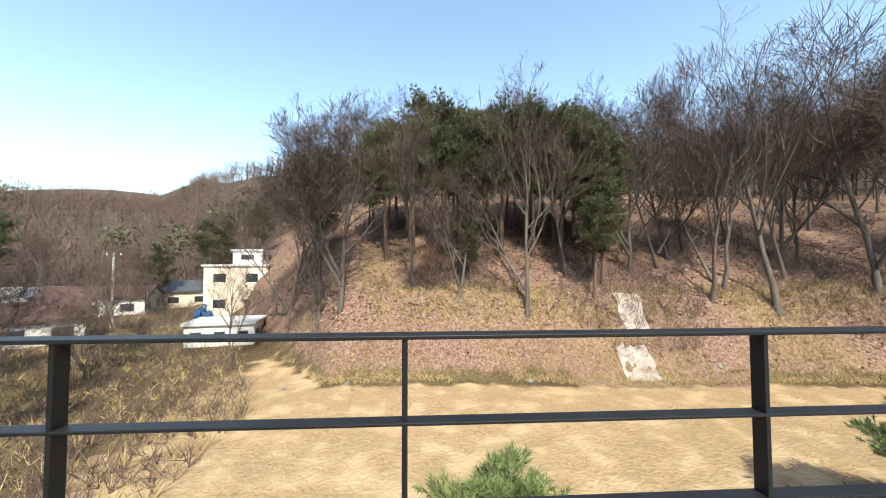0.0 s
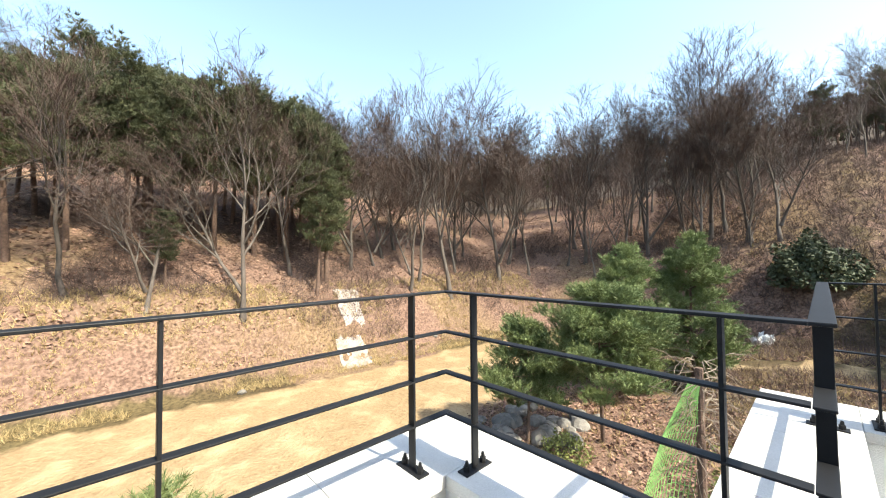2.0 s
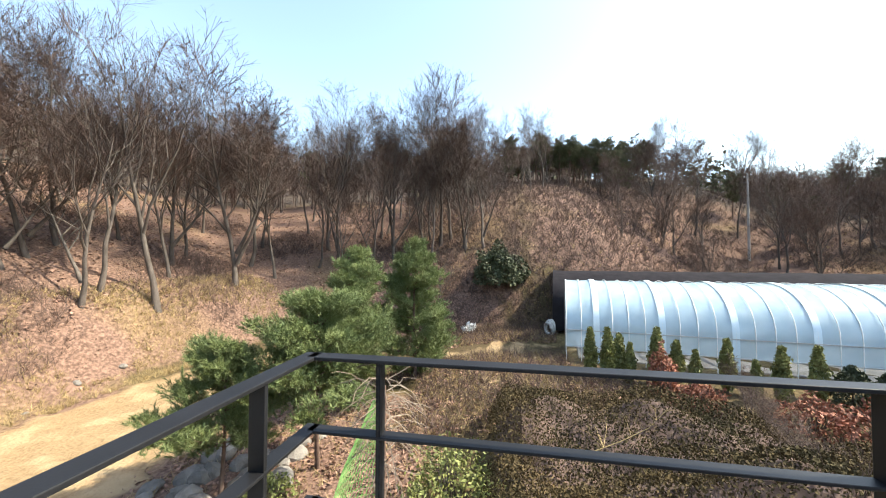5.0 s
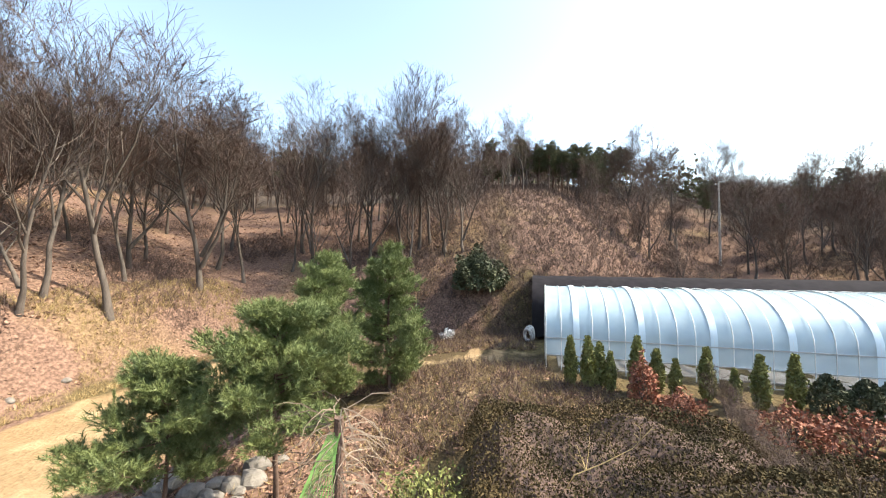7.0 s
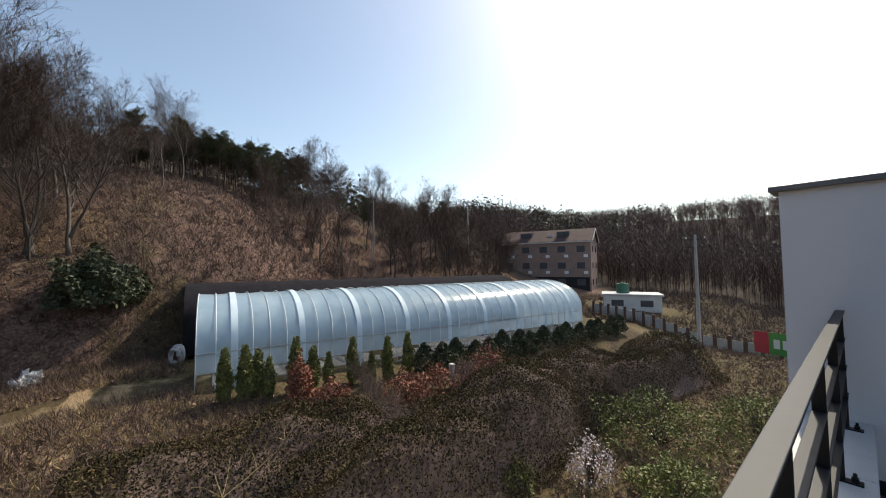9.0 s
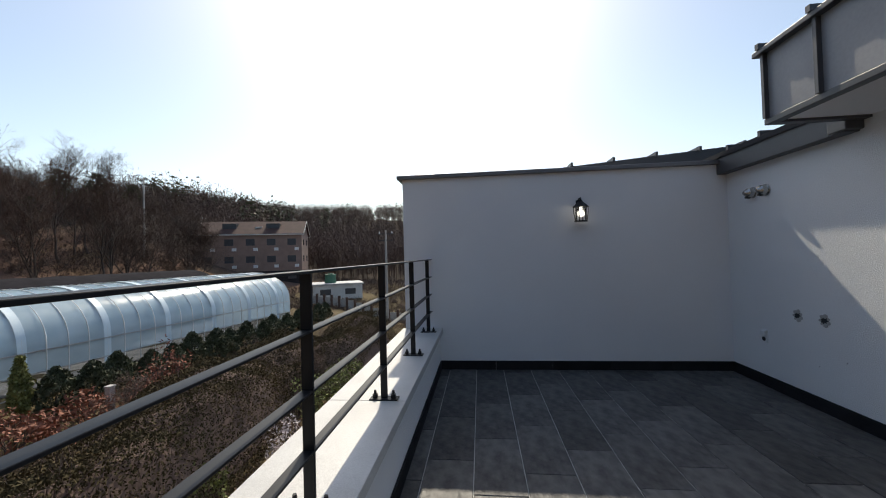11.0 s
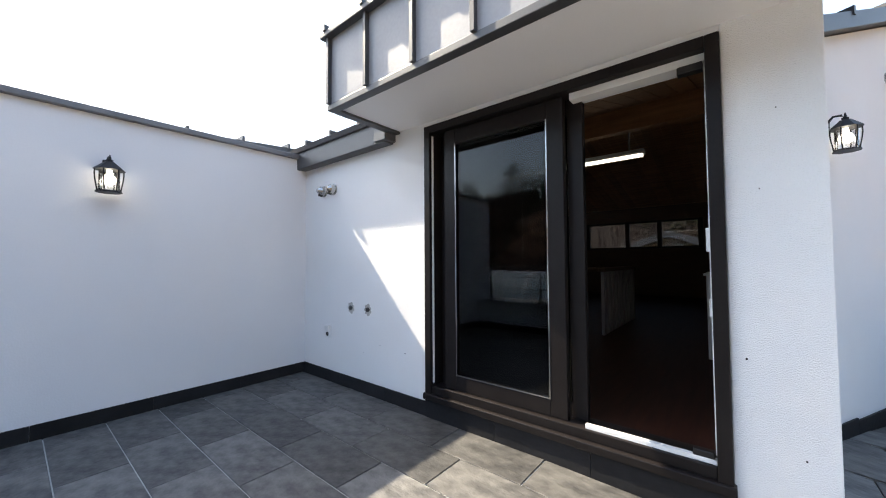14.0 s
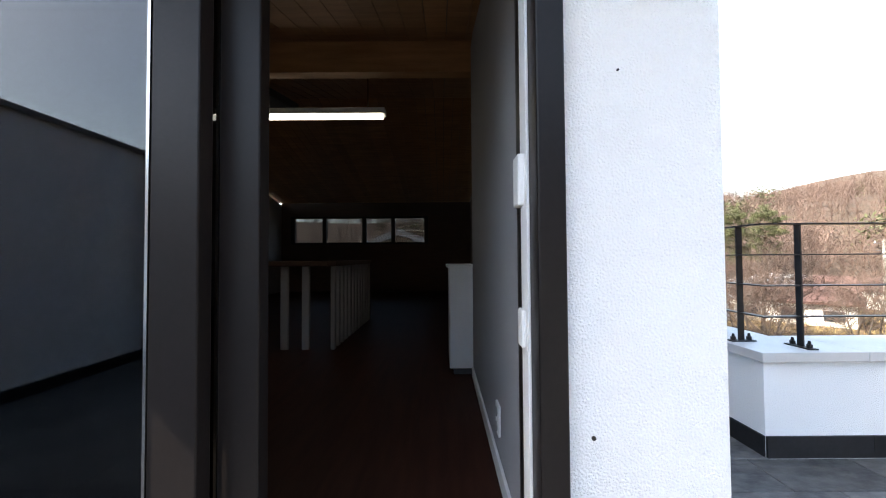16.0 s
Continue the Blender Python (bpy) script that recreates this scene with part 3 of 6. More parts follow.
def bar(a, b, w=0.045, t=0.008, name="rail"):
    """A flat bar laid between two points, slightly bevelled."""
    a, b = Vector(a), Vector(b)
    L = (b - a).length
    bm = box((-w / 2, 0, -t), (w / 2, L, 0), 0.002)
    bmesh.ops.transform(bm, matrix=Matrix.Translation(a) @ Matrix.Rotation(math.atan2(-(b - a).x, (b - a).y), 4, "Z"), verts=bm.verts)
    part(name, bm, IRON, rails)


def rail_run(a, b, za=0.0225, zb=0.0225):
    d = (Vector(b) - Vector(a)).normalized()
    a, b = Vector(a) - d * za, Vector(b) + d * zb
    for k in range(4):
        z = RAIL - 0.2 * k
        bar((a.x, a.y, z), (b.x, b.y, z), 0.05 if k == 0 else 0.042, 0.01 if k == 0 else 0.008)


rail_run((XD, -0.03, 0), (XD, YC + 0.0225, 0))
rail_run((XD, YC, 0), (XB, YC, 0))
rail_run((XB, YC - 0.0225, 0), (XB, YA + 0.0225, 0), -0.0005, -0.0005)
rail_run((XB, YA, 0), (XE, YA, 0))
rail_run((XE, YA + 0.0225, 0), (XE, YC - 0.0225, 0), -0.0005, -0.0005)
rail_run((XE, YC, 0), (4.25, YC, 0))


def post(x, y, along):
    """A flat post set across the rail, with a bolted foot."""
    m = Matrix.Translation((x, y, 0)) @ Matrix.Rotation(math.pi / 2 if along == "x" else 0, 4, "Z")
    bm = box((-0.02, -0.006, CAP + 0.008), (0.02, 0.006, RAIL - 0.01), 0.002)
    bm.transform(m)
    po = part("post", bm, IRON, rails)
    bm = box((-0.085, -0.03, CAP), (0.085, 0.03, CAP + 0.008), 0.002)
    bm.transform(m)
    part("foot_plate", bm, IRON, po)
    for s in (-0.055, 0.055):
        bm = cyl((s, 0, CAP + 0.008), (s, 0, CAP + 0.03), 0.016, None, 6)
        add_cyl(bm, (s, 0, CAP + 0.03), (s, 0, CAP + 0.052), 0.010, 0.007, 8)
        bm.transform(m)
        part("bolt", bm, IRON, po)


for y in (-0.22, -1.13, -2.06, -2.99, -4.03, -5.14):
    post(XD, y, "y")
for x in (-3.05, -1.52):
    post(x, YC, "x")
for y in (-5.54, -6.46):
    post(XB, y, "y")
for x in (-1.13, -0.215, 0.665, 1.44):
    post(x, YA, "x")
for y in (-6.42, -5.58):
    post(XE, y, "y")
for x in (1.80, 2.72, 3.66):
    post(x, YC, "x")

# ---- sliding door ----
door = thing("door_sliding", "dark brown sliding balcony door, one leaf half open", "door", kind="structure")
F = 0.055
part("jamb", box((-0.03, DY0, DZ0 - 0.1), (0.16, DY0 + F, DZ1), 0.004), FRAME, door)
part("jamb", box((-0.03, DY1 - F, DZ0 - 0.1), (0.16, DY1, DZ1), 0.004), FRAME, door)
part("head", box((-0.03, DY0 + F, DZ1 - F), (0.16, DY1 - F, DZ1), 0.004), FRAME, door)
part("sill", box((-0.045, DY0 - 0.01, DZ0 - 0.10), (0.16, DY1 + 0.01, DZ0 - 0.055), 0.006), FRAME, door)
part("sill_step", box((-0.015, DY0 + F, DZ0 - 0.055), (0.16, DY1 - F, DZ0), 0.004), FRAME, door)
MID = -2.72


def sash(x0, x1, y0, y1, stile, name):
    z0, z1 = DZ0 + 0.003, DZ1 - F - 0.003
    s = part(name, box((x0, y0, z0), (x1, y0 + stile, z1), 0.004), FRAME, door)
    part("stile", box((x0, y1 - stile, z0), (x1, y1, z1), 0.004), FRAME, s)
    part("bottom_rail", box((x0, y0 + stile, z0), (x1, y1 - stile, z0 + stile), 0.004), FRAME, s)
    part("top_rail", box((x0, y0 + stile, z1 - stile * 1.1), (x1, y1 - stile, z1), 0.004), FRAME, s)
    pane = part("pane", box(((x0 + x1) / 2 - 0.006, y0 + stile, z0 + stile), ((x0 + x1) / 2 + 0.006, y1 - stile, z1 - stile * 1.1)), GLASS, s)
    pane.visible_shadow = False
    for y in (y0 + stile, y1 - stile - 0.006):
        part("bead", box((x0 - 0.002, y, z0 + stile), (x0 + 0.008, y + 0.006, z1 - stile * 1.1)), CHROME, s)
    part("bead", box((x0 - 0.002, y0 + stile + 0.006, z0 + stile), (x0 + 0.008, y1 - stile - 0.006, z0 + stile + 0.006)), CHROME, s)


sash(0.02, 0.065, MID - 0.06, DY1 - F - 0.10, 0.10, "sliding_leaf")
sash(0.085, 0.13, MID - 0.15, DY1 - F - 0.02, 0.09, "inner_leaf")
part("track", box((0.0, DY0 + F, DZ0), (0.03, MID - 0.16, DZ0 + 0.022), 0.002), WHITEPLASTIC, door, "white plastic sill track")
part("track", box((0.02, DY0 + F, DZ1 - F - 0.04), (0.12, MID - 0.1, DZ1 - F), 0.002), WHITEPLASTIC, door, "white plastic head track")
part("track_stop", box((0.0, DY0 + F + 0.01, DZ0 + 0.022), (0.04, DY0 + F + 0.09, DZ0 + 0.05), 0.003), BLACK, door)
part("track_stop", box((0.01, DY0 + F + 0.01, DZ1 - F - 0.075), (0.06, DY0 + F + 0.11, DZ1 - F - 0.04), 0.003), BLACK, door)
part("edge_strip", box((0.03, DY0 + F, DZ0 + 0.03), (0.085, DY0 + F + 0.007, DZ1 - F - 0.04), 0.002), WHITEPLASTIC, door, "white weather strip")
part("latch_plate", box((0.05, DY0 + F, 1.16), (0.10, DY0 + F + 0.02, 1.27), 0.004), WHITEPLASTIC, door, "white latch plate")
part("latch_plate", box((0.05, DY0 + F, 0.86), (0.09, DY0 + F + 0.015, 0.94), 0.004), WHITEPLASTIC, door, "white latch plate")
part("edge_strip", box((-0.005, DY1 - F - 0.008, DZ0 + 0.02), (0.01, DY1 - F, DZ1 - F - 0.02), 0.001), WHITEPLASTIC, door)
step = thing("door_step", "black slate strip along the foot of the door", "step", kind="structure")
for k in range(3):
    part("strip", box((-0.03, DY0 + 0.59 * k + 0.001, FZ - 0.01), (-0.016, DY0 + 0.59 * (k + 1) - 0.001, DZ0 - 0.102), 0.002), SKIRT, step)


# ---- plants: generators ----
def tube(V, Fc, pts, radii, sides):
    """Appends a tapered tube along a polyline to the lists V and Fc."""
    base = len(V)
    n = len(pts)
    for i, (p, r) in enumerate(zip(pts, radii)):
        d = (pts[min(i + 1, n - 1)] - pts[max(i - 1, 0)])
        d = d / (np.linalg.norm(d) + 1e-9)
        a = np.cross(d, (0.31, 0.95, 0.1) if abs(d[2]) > 0.8 else (0, 0, 1))
        a /= np.linalg.norm(a) + 1e-9
        b = np.cross(d, a)
        for k in range(sides):
            t = 2 * math.pi * k / sides
            V.append(tuple(p + r * (math.cos(t) * a + math.sin(t) * b)))
    for i in range(n - 1):
        for k in range(sides):
            k2 = (k + 1) % sides
            Fc.append((base + i * sides + k, base + i * sides + k2, base + (i + 1) * sides + k2, base + (i + 1) * sides + k))


def bare_tree(seed, tall, spread=0.75, lean=0.0, kids=(9, 7, 6, 6), fork=0):
    """Trunk mesh and twig mesh of a leafless tree, growing from the origin to the height tall; fork adds limbs from low on the trunk."""
    rng = np.random.RandomState(seed)
    TV, TF, WV, WF = [], [], [], []

    def grow(p, d, L, r, level):
        n = (7, 5, 4, 2, 1)[level]
        pts, rad = [p], [r]
        tip = 0.22
        for i in range(n):
            d = d + rng.normal(0, (0.08, 0.14, 0.17, 0.20, 0.2)[level], 3)
            d[2] += (0.05, 0.09, 0.08, 0.05, 0.0)[level]
            d = d / np.linalg.norm(d)
            pts.append(pts[-1] + d * L / n)
            rad.append(r * (1 - (1 - tip) * (i + 1) / n))
        if level == 0:
            rad[0] = r * 1.35
        if level < 3:
            tube(TV, TF, pts, [max(q, 0.008) for q in rad], (8, 5, 3)[level])
        else:
            tube(WV, WF, pts, [max(q, 0.0085 if level == 3 else 0.006) for q in rad], 3 if level == 3 else 2)
        if level >= 4:
            return
        m = kids[level]
        for k in range(m):
            f = (0.22 + 0.78 * (k + rng.rand() * 0.8) / m) if level else (0.32 + 0.68 * (k + rng.rand() * 0.6) / m)
            f = min(f, 0.99)
            i = min(int(f * n), n - 1)
            u = f * n - i
            q = pts[i] * (1 - u) + pts[i + 1] * u
            w = np.array([rng.normal(), rng.normal(), 0.0])
            w /= np.linalg.norm(w) + 1e-9
            ax = (pts[i + 1] - pts[i]) / np.linalg.norm(pts[i + 1] - pts[i])
            nd = ax * (1 - spread * 0.5) + w * spread * (0.72, 0.72, 0.8, 0.85)[level]
            nd /= np.linalg.norm(nd)
            grow(q, nd, L * (0.70 - 0.34 * f) * rng.uniform(0.75, 1.25), (rad[i] * (1 - u) + rad[i + 1] * u) * (0.68, 0.62, 0.55, 0.5)[level], level + 1)
    d0 = np.array([lean, lean * 0.4 * rng.normal(), 1.0])
    grow(np.array([0, 0, -0.3]), d0 / np.linalg.norm(d0), tall * 0.85, tall * 0.0115, 0)
    for k in range(fork):
        a = rng.rand() * 6.28 + 2.6 * k
        grow(np.array([0, 0, tall * (0.10 + 0.05 * k)]), np.array([0.5 * math.cos(a), 0.5 * math.sin(a), 0.85]), tall * 0.55, tall * 0.0085, 0)
    k = tall / float(np.percentile([v[2] for v in WV], 99.3))
    TV, WV = [tuple(np.array(v) * k) for v in TV], [tuple(np.array(v) * k) for v in WV]
    return raw("trunk", TV, TF, True), raw("crown", WV, WF)


def flakes(rng, centres, size, flat=0.0, ratio=1.6):
    """Small leaf-like quads with random tilt round the given points."""
    n = len(centres)
    a = rng.normal(0, 1, (n, 3))
    a[:, 2] *= 1 - flat
    a /= np.linalg.norm(a, axis=1)[:, None]
    b = np.cross(a, rng.normal(0, 1, (n, 3)))
    b /= np.linalg.norm(b, axis=1)[:, None] + 1e-9
    s = size * rng.uniform(0.6, 1.3, (n, 1))
    a, b = a * s * ratio / 2, b * s / 2
    v = np.concatenate([centres - a, centres + b * 0.8, centres + a, centres - b * 0.8], 1).reshape(-1, 3)
    return v.tolist(), [(4 * i, 4 * i + 1, 4 * i + 2, 4 * i + 3) for i in range(n)]


def needles(rng, tufts, dirs, length, per, width=0.006):
    """Fans of thin needles at the tufts, each pointing roughly along its own direction."""
    n = len(tufts)
    t = np.repeat(tufts, per, 0)
    d = np.repeat(dirs, per, 0) * 0.9 + rng.normal(0, 0.55, (n * per, 3))
    d /= np.linalg.norm(d, axis=1)[:, None] + 1e-9
    w = np.cross(d, rng.normal(0, 1, (n * per, 3)))
    w = w / (np.linalg.norm(w, axis=1)[:, None] + 1e-9) * width
    L = length * rng.uniform(0.7, 1.2, (n * per, 1))
    o = t - d * 0.02 + np.repeat(dirs, per, 0) * rng.uniform(-0.12, 0.05, (n * per, 1))
    v = np.concatenate([o - w, o + w, o + d * L], 1).reshape(-1, 3)
    return v.tolist(), [(3 * i, 3 * i + 1, 3 * i + 2) for i in range(n * per)]


def pine(seed, tall, wide, limbs, tufts, per, length, width, low=0.25, bend=0.0, pad=0.34, cone=0.8):
    """Trunk mesh (with limbs) and needle mesh of a pine; the tufts sit in flat pads along and at the end of each limb."""
    rng = np.random.RandomState(seed)
    V, Fc = [], []
    top = np.array([bend * tall * 0.3, 0.1 * tall * bend, tall])
    pts = [np.array([0, 0, -0.3]) * (1 - f) + top * f + np.array([math.sin(f * 5) * bend * 0.5, math.cos(f * 4) * bend * 0.25, 0]) for f in np.linspace(0, 1, 9)]
    tube(V, Fc, pts, [max(tall * 0.017 * (1 - 0.9 * f), 0.012) for f in np.linspace(0, 1, 9)], 8)
    T, D = [], []
    for k in range(limbs):
        f = low + (0.985 - low) * (k + rng.rand()) / limbs
        i = min(int(f * 8), 7)
        q = pts[i] + (pts[i + 1] - pts[i]) * (f * 8 - i)
        a = k * 2.4 + rng.normal(0, 0.5)
        g = (f - low) / (1 - low)
        reach = wide * (1.02 - cone * g ** 1.6) * min(1, 0.6 + 2.2 * g) * rng.uniform(0.55, 1.12)
        d = np.array([math.cos(a), math.sin(a), 0.05 + 0.5 * g])
        line = [q]
        for j in range(5):
            d = d + rng.normal(0, 0.13, 3) + np.array([0, 0, 0.05])
            line.append(line[-1] + d / np.linalg.norm(d) * reach / 5)
        tube(V, Fc, line, [tall * 0.0048 * (1 - 0.17 * j) for j in range(6)], 4)
        pads = 3 + int(reach * 2.2)
        for p in range(pads):
            u = 1.0 if p == 0 else 0.3 + 0.68 * rng.rand()
            jj = min(int(u * 5), 4)
            side = np.array([-d[1], d[0], 0.0]) * rng.normal(0, 0.22) * reach * (p > 0)
            c = line[jj] + (line[jj + 1] - line[jj]) * (u * 5 - jj) + side + np.array([0, 0, 0.06])
            R = pad * rng.uniform(0.7, 1.25) * min(1.0, 0.5 + reach / wide)
            n = max(5, int(tufts / (limbs * 5.0)))
            w = rng.normal(0, 1, (n, 3))
            w = w / np.linalg.norm(w, axis=1)[:, None] * rng.rand(n, 1) ** 0.45
            T.append(c + w * np.array([R, R, R * 0.5]))
            e = w * np.array([0.8, 0.8, 0.35]) + np.array([d[0] * 0.25, d[1] * 0.25, 0.62])
            D.append(e / np.linalg.norm(e, axis=1)[:, None])
            tube(V, Fc, [line[jj], (line[jj] + c) / 2 - np.array([0, 0, 0.03]), c], [tall * 0.0022, tall * 0.0018, 0.006], 3)
    v, f = needles(rng, np.concatenate(T), np.concatenate(D), length, per, width)
    return raw("trunk", V, Fc, True), raw("foliage", v, f)


def planted(name, meshes, mats, parts, x, y, turn, size, label, category, group, z=None, like=None, tilt=0.0):
    """One plant as a thing with its parts, standing on the ground."""
    m = pose(x, y, (ground_z(x, y) if z is None else z), tilt, 0, turn)
    if like is not None:
        ob = copy_thing(like, m)
        ob.scale = (size, size, size)
        return ob
    ob = thing(name, label, category, group)
    ob.matrix_basis = m
    ob.scale = (size, size, size)
    for me, mt, pn in zip(meshes, mats, parts):
        mesh_object(pn, me, mt, ob)
    return ob


def heading(yaw, dist, eye=(-1.0, -5.2)):
    """The spot that lies dist metres off in the direction yaw (0 is +y, turning left)."""
    a = radians(yaw)
    return eye[0] - math.sin(a) * dist, eye[1] + math.cos(a) * dist


# ---- bare trees on the slope ----
rt = random.Random(11)
KINDS = (12.0, 13.0, 10.5, 12.0, 9.0, 14.0)
TREES = [bare_tree(3, 12.0, 0.70, 0.0, fork=1), bare_tree(8, 13.0, 0.62, 0.08), bare_tree(15, 10.5, 0.85, -0.12, fork=2), bare_tree(21, 12.0, 0.72, 0.20, fork=1), bare_tree(27, 9.0, 0.9, 0.3, fork=1), bare_tree(34, 14.0, 0.55, 0.04)]
TREE_LABEL = "leafless grey-brown deciduous tree on the leaf-covered slope"
first = {}


def tree_at(kind, x, y, size, turn, label=TREE_LABEL, group="bare trees", tilt=0.0):
    if kind in first:
        ob = planted("tree", None, None, None, x, y, turn, size, "", "", "", like=first[kind], tilt=tilt)
    else:
        ob = planted("tree", TREES[kind], (BARK, TWIG), ("trunk", "crown"), x, y, turn, size, label, "tree", group, tilt=tilt)
        first[kind] = ob
    if label != TREE_LABEL:
        tagged(ob, label)
    return ob


# single trees that stand out: place, kind, height, turn
for x, y, kind, tall, turn in (
        (5.8, -28.4, 2, 13.5, 40), (7.6, -30.0, 0, 14.0, 200), (11.5, -35.0, 3, 14.0, 160), (-5.9, -28.2, 0, 14.2, 80), (-1.6, -28.6, 4, 9.5, 200), (1.2, -29.5, 1, 11.0, 20), (-9.6, -31.0, 5, 13.0, 90),
        (-22.0, -27.6, 5, 20.5, 60), (-28.0, -26.9, 2, 17.2, 100), (-35.4, -21.8, 3, 16.6, 20), (-18.4, -28.6, 3, 13.0, 60), (-19.8, -29.3, 1, 14.5, 130), (-18.5, -32.8, 3, 14.0, 300), (-17.0, -31.9, 4, 11.0, 330),
        (-31.0, -25.5, 5, 13.5, 10), (-26.0, -31.0, 0, 15.5, 250), (-31.5, -28.5, 1, 16.0, 190), (-33.5, -20.0, 5, 10.0, 70), (-37.0, -16.5, 0, 15.0, 220), (-38.8, -12.0, 0, 17.0, 130), (-39.6, -11.0, 1, 16.0, 260),
        (-38.2, -13.6, 5, 14.5, 30), (-36.8, -7.4, 3, 13.0, 190), (-37.4, -9.4, 3, 12.5, 150), (-32.6, -4.4, 5, 5.0, 40), (-14.5, -31.5, 2, 13.0, 10), (-24.5, -29.5, 5, 14.0, 45), (-42.0, -15.0, 1, 14.0, 80),
        (-41.5, -19.5, 5, 15.0, 140), (-38.5, -24.5, 0, 15.0, 300), (20.0, -27.5, 2, 5.5, 30), (23.5, -31.0, 4, 6.0, 120), (17.5, -30.0, 3, 5.0, 220), (26.0, -27.0, 2, 7.0, 300), (14.0, -31.5, 0, 7.5, 10)):
    tree_at(kind, x, y, tall * 1.03 / KINDS[kind], turn)

for x, y, kind, tall, turn in ((22, -15.5, 2, 7.5, 20), (27, -23, 4, 8.0, 130), (17.5, -19, 2, 6.0, 250), (31, -20, 3, 8.5, 70), (35, -28, 0, 9.0, 10), (40, -24, 4, 8.0, 200), (38, -17, 2, 9.0, 300), (45, -33, 3, 9.0, 90), (30, -12, 0, 8.0, 160)):
    tree_at(kind, x, y, tall / KINDS[kind], turn, "bare dark fruit tree in the scrub of the valley")

# the wood behind them
spots = []
for k in range(2600):
    yaw = rt.uniform(82, 222)
    dist = rt.uniform(34, 76)
    x, y = heading(yaw, dist)
    s = float(rise(x, y))
    if s < 5 or (yaw > 194 and dist < 44) or (yaw < 92 and dist < 60):
        continue
    if any((x - a) ** 2 + (y - b) ** 2 < (3.6 if dist < 50 else 3.8) ** 2 for a, b in spots):
        continue
    spots.append((x, y))
    if len(spots) >= 115:
        break
for x, y in spots:
    tree_at(rt.choice((0, 1, 1, 3, 5, 5)), x, y, rt.uniform(0.82, 1.15), rt.uniform(0, 360))

# ---- conifers ----
BIGPINE = [pine(5, 15.0, 3.5, 30, 1500, 16, 0.38, 0.026, 0.45, 0.12, 0.9, 0.5), pine(9, 13.5, 3.1, 28, 1300, 16, 0.38, 0.026, 0.36, -0.15, 0.85, 0.55)]
pfirst = {}


def pine_at(kind, x, y, size, turn, label, group):
    if kind in pfirst:
        return planted("pine_tree", None, None, None, x, y, turn, size, "", "", "", like=pfirst[kind])
    pfirst[kind] = planted("pine_tree", BIGPINE[kind], (PINEBARK, FARNEEDLE), ("trunk", "foliage"), x, y, turn, size, label, "tree", group)
    return pfirst[kind]


for k in range(30):
    yaw = 157 + 34 * (k + rt.random()) / 30
    x, y = heading(yaw, 27.5 + 2.5 * (k % 4) + rt.uniform(0, 1.5))
    pine_at(k % 2, x, y, rt.uniform(0.66, 0.82) * (0.85 if yaw > 184 else 1), rt.uniform(0, 360), "tall dark pine in the grove behind the yard", "grove pines")
for x, y, size in ((-10.6, -29.0, 0.62), (-11.8, -30.2, 0.78), (-2.5, -30.0, 0.3), (9.5, -36.0, 0.75)):
    pine_at(1, x, y, size, x * 40, "", "")
for k in range(40):
    x, y = heading(rt.uniform(70, 91), rt.uniform(66, 86))
    pine_at(k % 2, x, y, rt.uniform(0.45, 0.62), rt.uniform(0, 360), "", "")
for yaw, dist, size in ((211, 62, 0.85), (216, 70, 0.7), (209, 66, 0.6), (205, 58, 0.6), (-128, 60, 0.8), (-131, 72, 0.9), (-118, 66, 0.8), (62, 74, 0.5), (58, 78, 0.55), (55, 72, 0.45), (50, 85, 0.6), (53, 82, 0.55), (47, 88, 0.6), (120, 64, 0.7), (116, 66, 0.6)):
    x, y = heading(yaw, dist)
    pine_at(0 if size > 0.75 else 1, x, y, size, yaw * 3, "", "")


